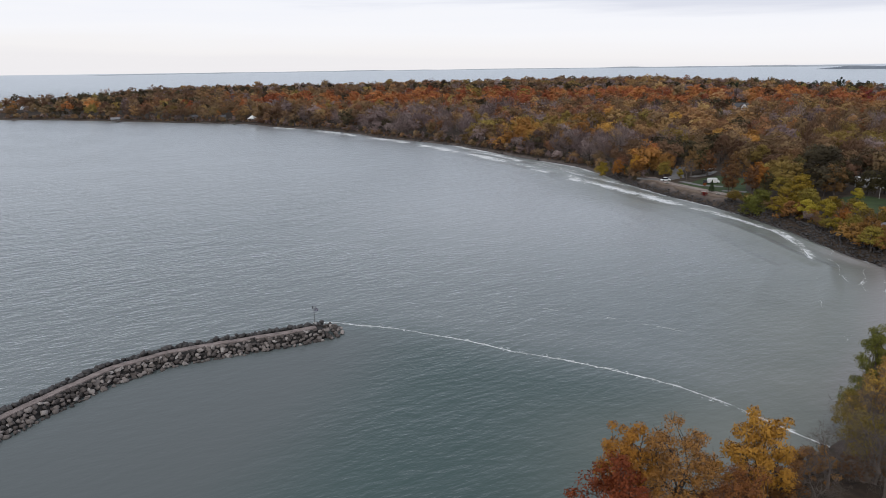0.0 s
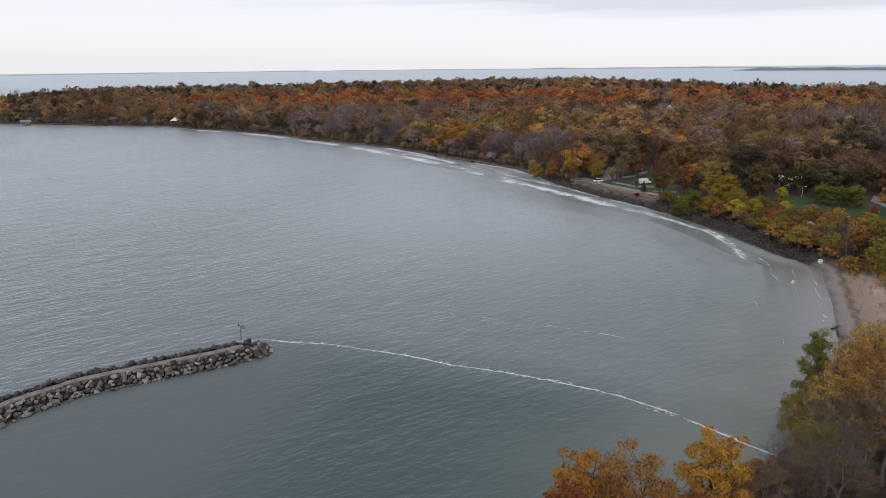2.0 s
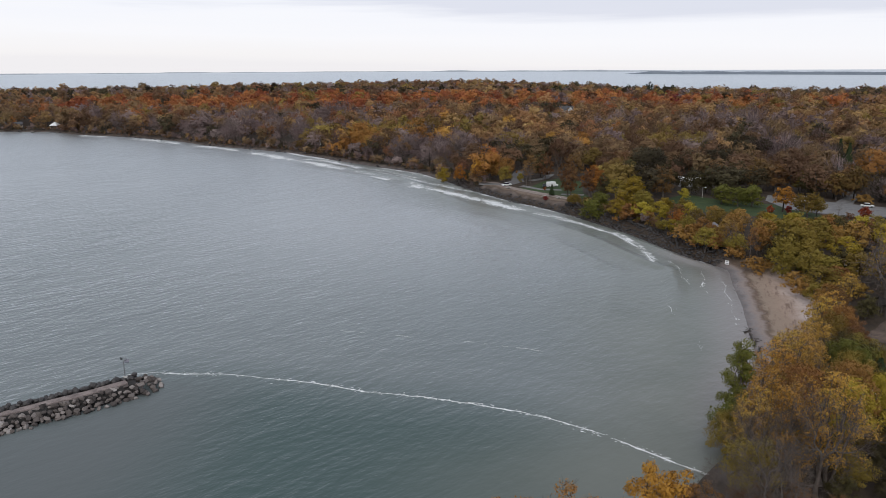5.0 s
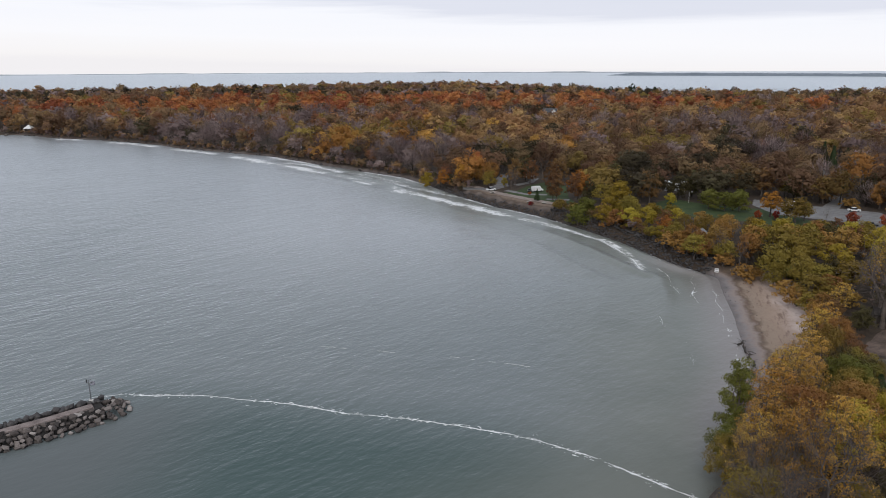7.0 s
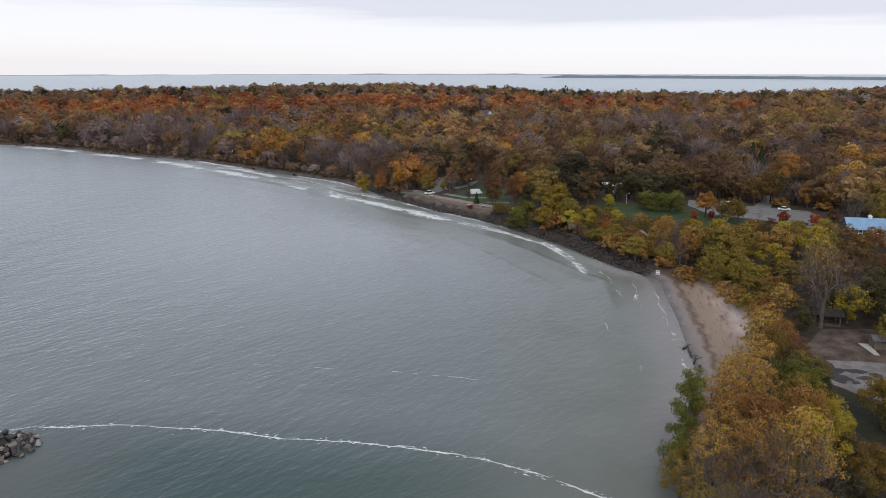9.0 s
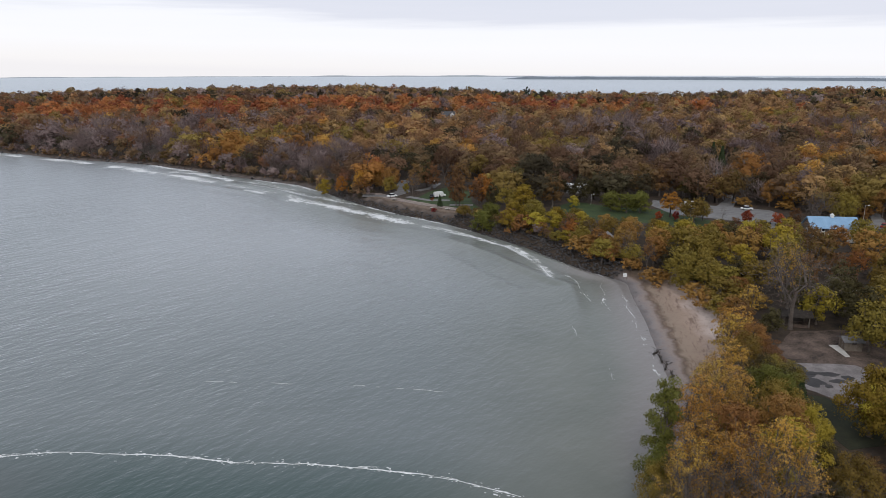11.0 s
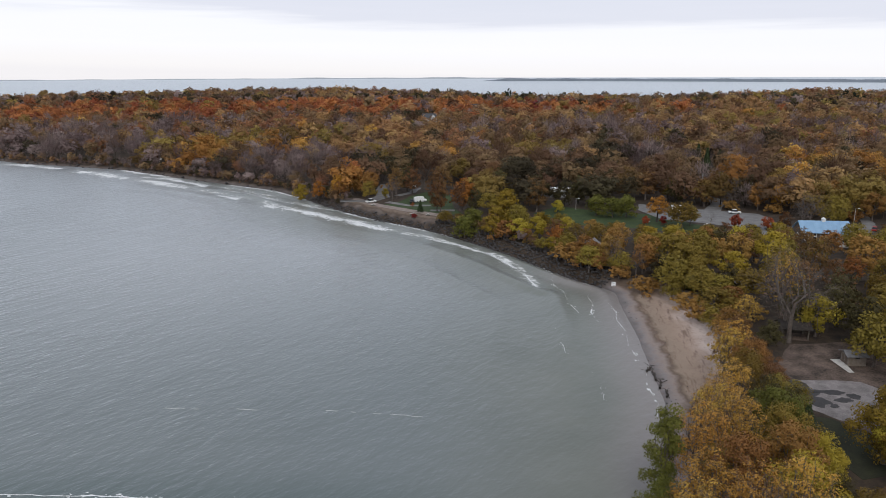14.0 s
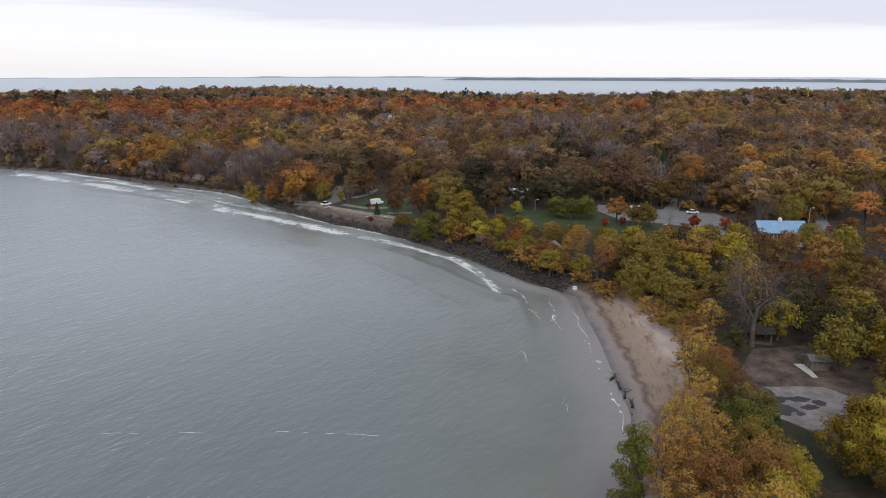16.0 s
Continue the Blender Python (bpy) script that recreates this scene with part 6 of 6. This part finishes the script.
def car(label, x, y, turn, paint, length=4.5, width=1.8, height=1.5, van=False):
    root = tagged(new("car"), label, "van" if van else "car")
    root.matrix_world = pose(x, y, 3.06, 0, 0, turn)
    L, W, H = length / 2, width / 2, height
    belt = 0.55 * H if not van else 0.5 * H
    bm = bmesh.new()
    box(bm, (-L, -W, 0.28), (L, W, belt), bevel=0.12)
    part("body", bm, paint, root)
    bm = bmesh.new()
    a, b = (-0.62 * L, 0.45 * L) if not van else (-0.97 * L, 0.62 * L)
    vs = box(bm, (a, -W * 0.92, belt - 0.02), (b, W * 0.92, H), bevel=0.08)
    for v in bm.verts:
        if v.co.z > (belt + H) / 2:
            v.co.x = (v.co.x - (a + b) / 2) * (0.72 if not van else 0.93) + (a + b) / 2
            v.co.y *= 0.86
    part("cabin", bm, GLASS if not van else paint, root)
    bm = bmesh.new()
    box(bm, (a * 0.7, -W * 0.78, H - 0.03), (b * 0.62, W * 0.78, H + 0.03), bevel=0.02)
    part("roof", bm, paint, root)
    if van:
        bm = bmesh.new()
        box(bm, (b - 0.05, -W * 0.75, belt + 0.1), (b + 0.05, W * 0.75, H - 0.25))
        part("windscreen", bm, GLASS, root)
    for sx in (-0.62, 0.62):
        for sy in (-1, 1):
            bm = bmesh.new()
            pole_into(bm, (sx * L, sy * (W - 0.2), 0.33), (sx * L, sy * (W + 0.02), 0.33), 0.33, 0.33, 14)
            wh = part("wheel", bm, BLACK, root)
            bm = bmesh.new()
            pole_into(bm, (sx * L, sy * (W - 0.05), 0.33), (sx * L, sy * (W + 0.04), 0.33), 0.18, 0.18, 10)
            part("rim", bm, STEEL, wh)
    return root


car("white motor caravan on the camp lawn", 126.4, 324.6, 5, WHITE, 5.6, 2.1, 2.4, True)
car("dark car beside the motor caravan", 122.8, 325.0, 70, BLACK_PAINT)
car("white car above the rocks", 106.6, 332.5, 10, WHITE, 4.6, 1.85, 1.7)
car("white pickup under trees at the camp", 137.5, 363.5, -10, WHITE, 5.2, 1.9, 1.8)
car("silver car under trees at the camp", 141, 367, -5, SILVER)
car("white car in the car park", 231, 248.5, -38, WHITE, 4.7, 1.85, 1.6)
car("black car in the car park", 215.7, 225.4, -30, BLACK_PAINT, 4.8, 1.9, 1.6)
car("black car in the car park", 219.5, 220.5, -30, BLACK_PAINT, 4.6, 1.85, 1.5)
car("white van at the wood's edge", 214, 262, -38, WHITE, 5.6, 2.1, 2.4, True)
car("red car on the road by the park building", 252, 204.5, 30, RED_PAINT)
car("white car on a lane in the wood", 215, 429, -30, WHITE)
car("white car on a lane in the wood", 220, 427, -30, WHITE)
car("dark car on a lane in the wood", 224.5, 425.5, -30, BLACK_PAINT)
car("pale car beside the wood's lane", 254, 292, -45, SILVER)

# ---------------------------------------------------------------- posts, signs and small things


def lamp_post(x, y, h):
    root = tagged(new("lamp_post"), "pale lamp post with a short arm", "lamp post")
    root.matrix_world = pose(x, y, 3.0, 0, 0, -50)
    bm = bmesh.new()
    pole_into(bm, (0, 0, -0.3), (0, 0, h), 0.09, 0.06)
    part("post", bm, CONCRETE, root)
    bm = bmesh.new()
    pole_into(bm, (0, 0, h - 0.1), (1.0, 0, h + 0.1), 0.05, 0.05, 8)
    a = part("arm", bm, STEEL, root)
    bm = bmesh.new()
    box(bm, (0.7, -0.18, h), (1.4, 0.18, h + 0.2), bevel=0.05)
    part("lamp_head", bm, WHITE, a)


lamp_post(178.5, 282.5, 4.6)
lamp_post(250.3, 211.5, 7.0)


def board(name, label, x, y, z, turn, w, h, legs, mat, bars=2):
    root = tagged(new(name), label, "sign")
    root.matrix_world = pose(x, y, z, 0, 0, turn)
    bm = bmesh.new()
    box(bm, (-w / 2, -0.04, legs), (w / 2, 0.04, legs + h), bevel=0.015)
    part("panel", bm, mat, root)
    for sx in (-w / 2 + 0.1, w / 2 - 0.1):
        bm = bmesh.new()
        box(bm, (sx - 0.06, 0.04, -0.4), (sx + 0.06, 0.16, legs + h - 0.05), bevel=0.01)
        part("post", bm, TIMBER, root)
    for i in range(bars):
        bm = bmesh.new()
        zz = legs + h * (0.25 + 0.5 * i / max(1, bars - 1))
        box(bm, (-w * 0.36, -0.05, zz - 0.05), (w * 0.36, -0.042, zz + 0.05))
        part("text_bar", bm, BLACK, root)


board("beach_sign", "white beach sign with dark lettering on two posts", 128.7, 192.9, 1.0, -35, 1.1, 1.2, 0.8, WHITE)
board("notice_board", "large white notice board among trees", 169.1, 153.3, 3.0, -45, 2.2, 1.5, 1.0, WHITE, 3)

# fire ring terrace: a low pale ring of blocks
ring = tagged(new("seat_ring"), "low pale concrete seat ring above the bank", "seat")
ring.location = (132.0, 236.0, 3.0)
for i in range(11):
    t = radians(30 * i + 10)
    bm = bmesh.new()
    box(bm, (-0.5, -0.22, -0.1), (0.5, 0.22, 0.38), bevel=0.05)
    ob = part("block", bm, PATHWAY, ring)
    ob.matrix_basis = pose(1.9 * math.cos(t), 1.9 * math.sin(t), 0, 0, 0, math.degrees(t) + 90)


def table(x, y, turn):
    root = tagged(new("picnic_table"), "weathered timber picnic table", "table", "picnic tables on the grass")
    root.matrix_world = pose(x, y, 3.05, 0, 0, turn)
    bm = bmesh.new()
    box(bm, (-0.95, -0.38, 0.7), (0.95, 0.38, 0.76), bevel=0.01)
    part("tabletop", bm, CONCRETE, root)
    for sy in (-0.72, 0.72):
        bm = bmesh.new()
        box(bm, (-0.95, sy - 0.14, 0.42), (0.95, sy + 0.14, 0.47), bevel=0.01)
        part("bench", bm, CONCRETE, root)
    for sx in (-0.65, 0.65):
        bm = bmesh.new()
        box(bm, (sx - 0.05, -0.8, 0.0), (sx + 0.05, 0.8, 0.42))
        box(bm, (sx - 0.05, -0.1, 0.42), (sx + 0.05, 0.1, 0.7))
        part("leg", bm, TIMBER, root)


for x, y, t in ((113, 300, 20), (118, 296, 60), (124, 291, 10), (105, 325, 40), (188, 250, 0), (204, 236, 30), (128, 279, 70), (100, 110.5, 20)):
    table(x, y, t)


def driftwood(x, y, turn, length, seed):
    g = np.random.default_rng(seed)
    verts, quads = [], []
    pts = [(length * (f - 0.5), 0.25 * g.normal(), 0.18 + 0.12 * g.uniform()) for f in (0, 0.3, 0.6, 1)]
    tube_into(verts, quads, pts, [0.24, 0.22, 0.17, 0.05], 7)
    for i in range(4):
        f = g.uniform(0.2, 0.9)
        p = Vector((length * (f - 0.5), 0, 0.25))
        tube_into(verts, quads, [p, p + Vector((0.5, g.normal() * 0.7, 0.35)), p + Vector((1.0, g.normal() * 1.1, 0.45))], [0.09, 0.06, 0.02], 5)
    me = fill(bpy.data.meshes.new("driftwood"), np.array(verts), np.array(quads))
    me.materials.append(BARK_DARK)
    ob = tagged(new("driftwood"), "dark stranded driftwood log", "log")
    bd = new("log", me)
    bd.parent = ob
    z = float(ground_z(np.array([x]), np.array([y]))[0])
    ob.matrix_world = pose(x, y, z - 0.05, 0, 0, turn)


for x, y, t, L in ((102.3, 145.6, 70, 4.5), (100.6, 141.5, 50, 3.5), (103.6, 148.3, 20, 3.0), (99.0, 138.0, 60, 3.0)):
    driftwood(x, y, t, L, int(x * 10))
# strandline litter
spots, sizes = [], []
for p, side in along([(129, 194), (122, 182), (114, 167), (105, 152), (96, 137), (87, 127)], 0.35):
    for o0, keep in ((1.6, 0.4), (6.5, 0.25)):
        if rng.uniform() < keep * (0.5 + noise.noise((p.x * 0.25, p.y * 0.25, o0))):
            q = p + side * (o0 + rng.normal() * 0.7)
            spots.append((q.x, q.y, float(ground_z(np.array([q.x]), np.array([q.y]))[0]) + 0.03))
            sizes.append(rng.uniform(0.1, 0.4))
tagged(rock_pile("strand_litter", spots, sizes, RIPRAP, rng), "dark stones and weed along the strand", "litter", kind="stuff")
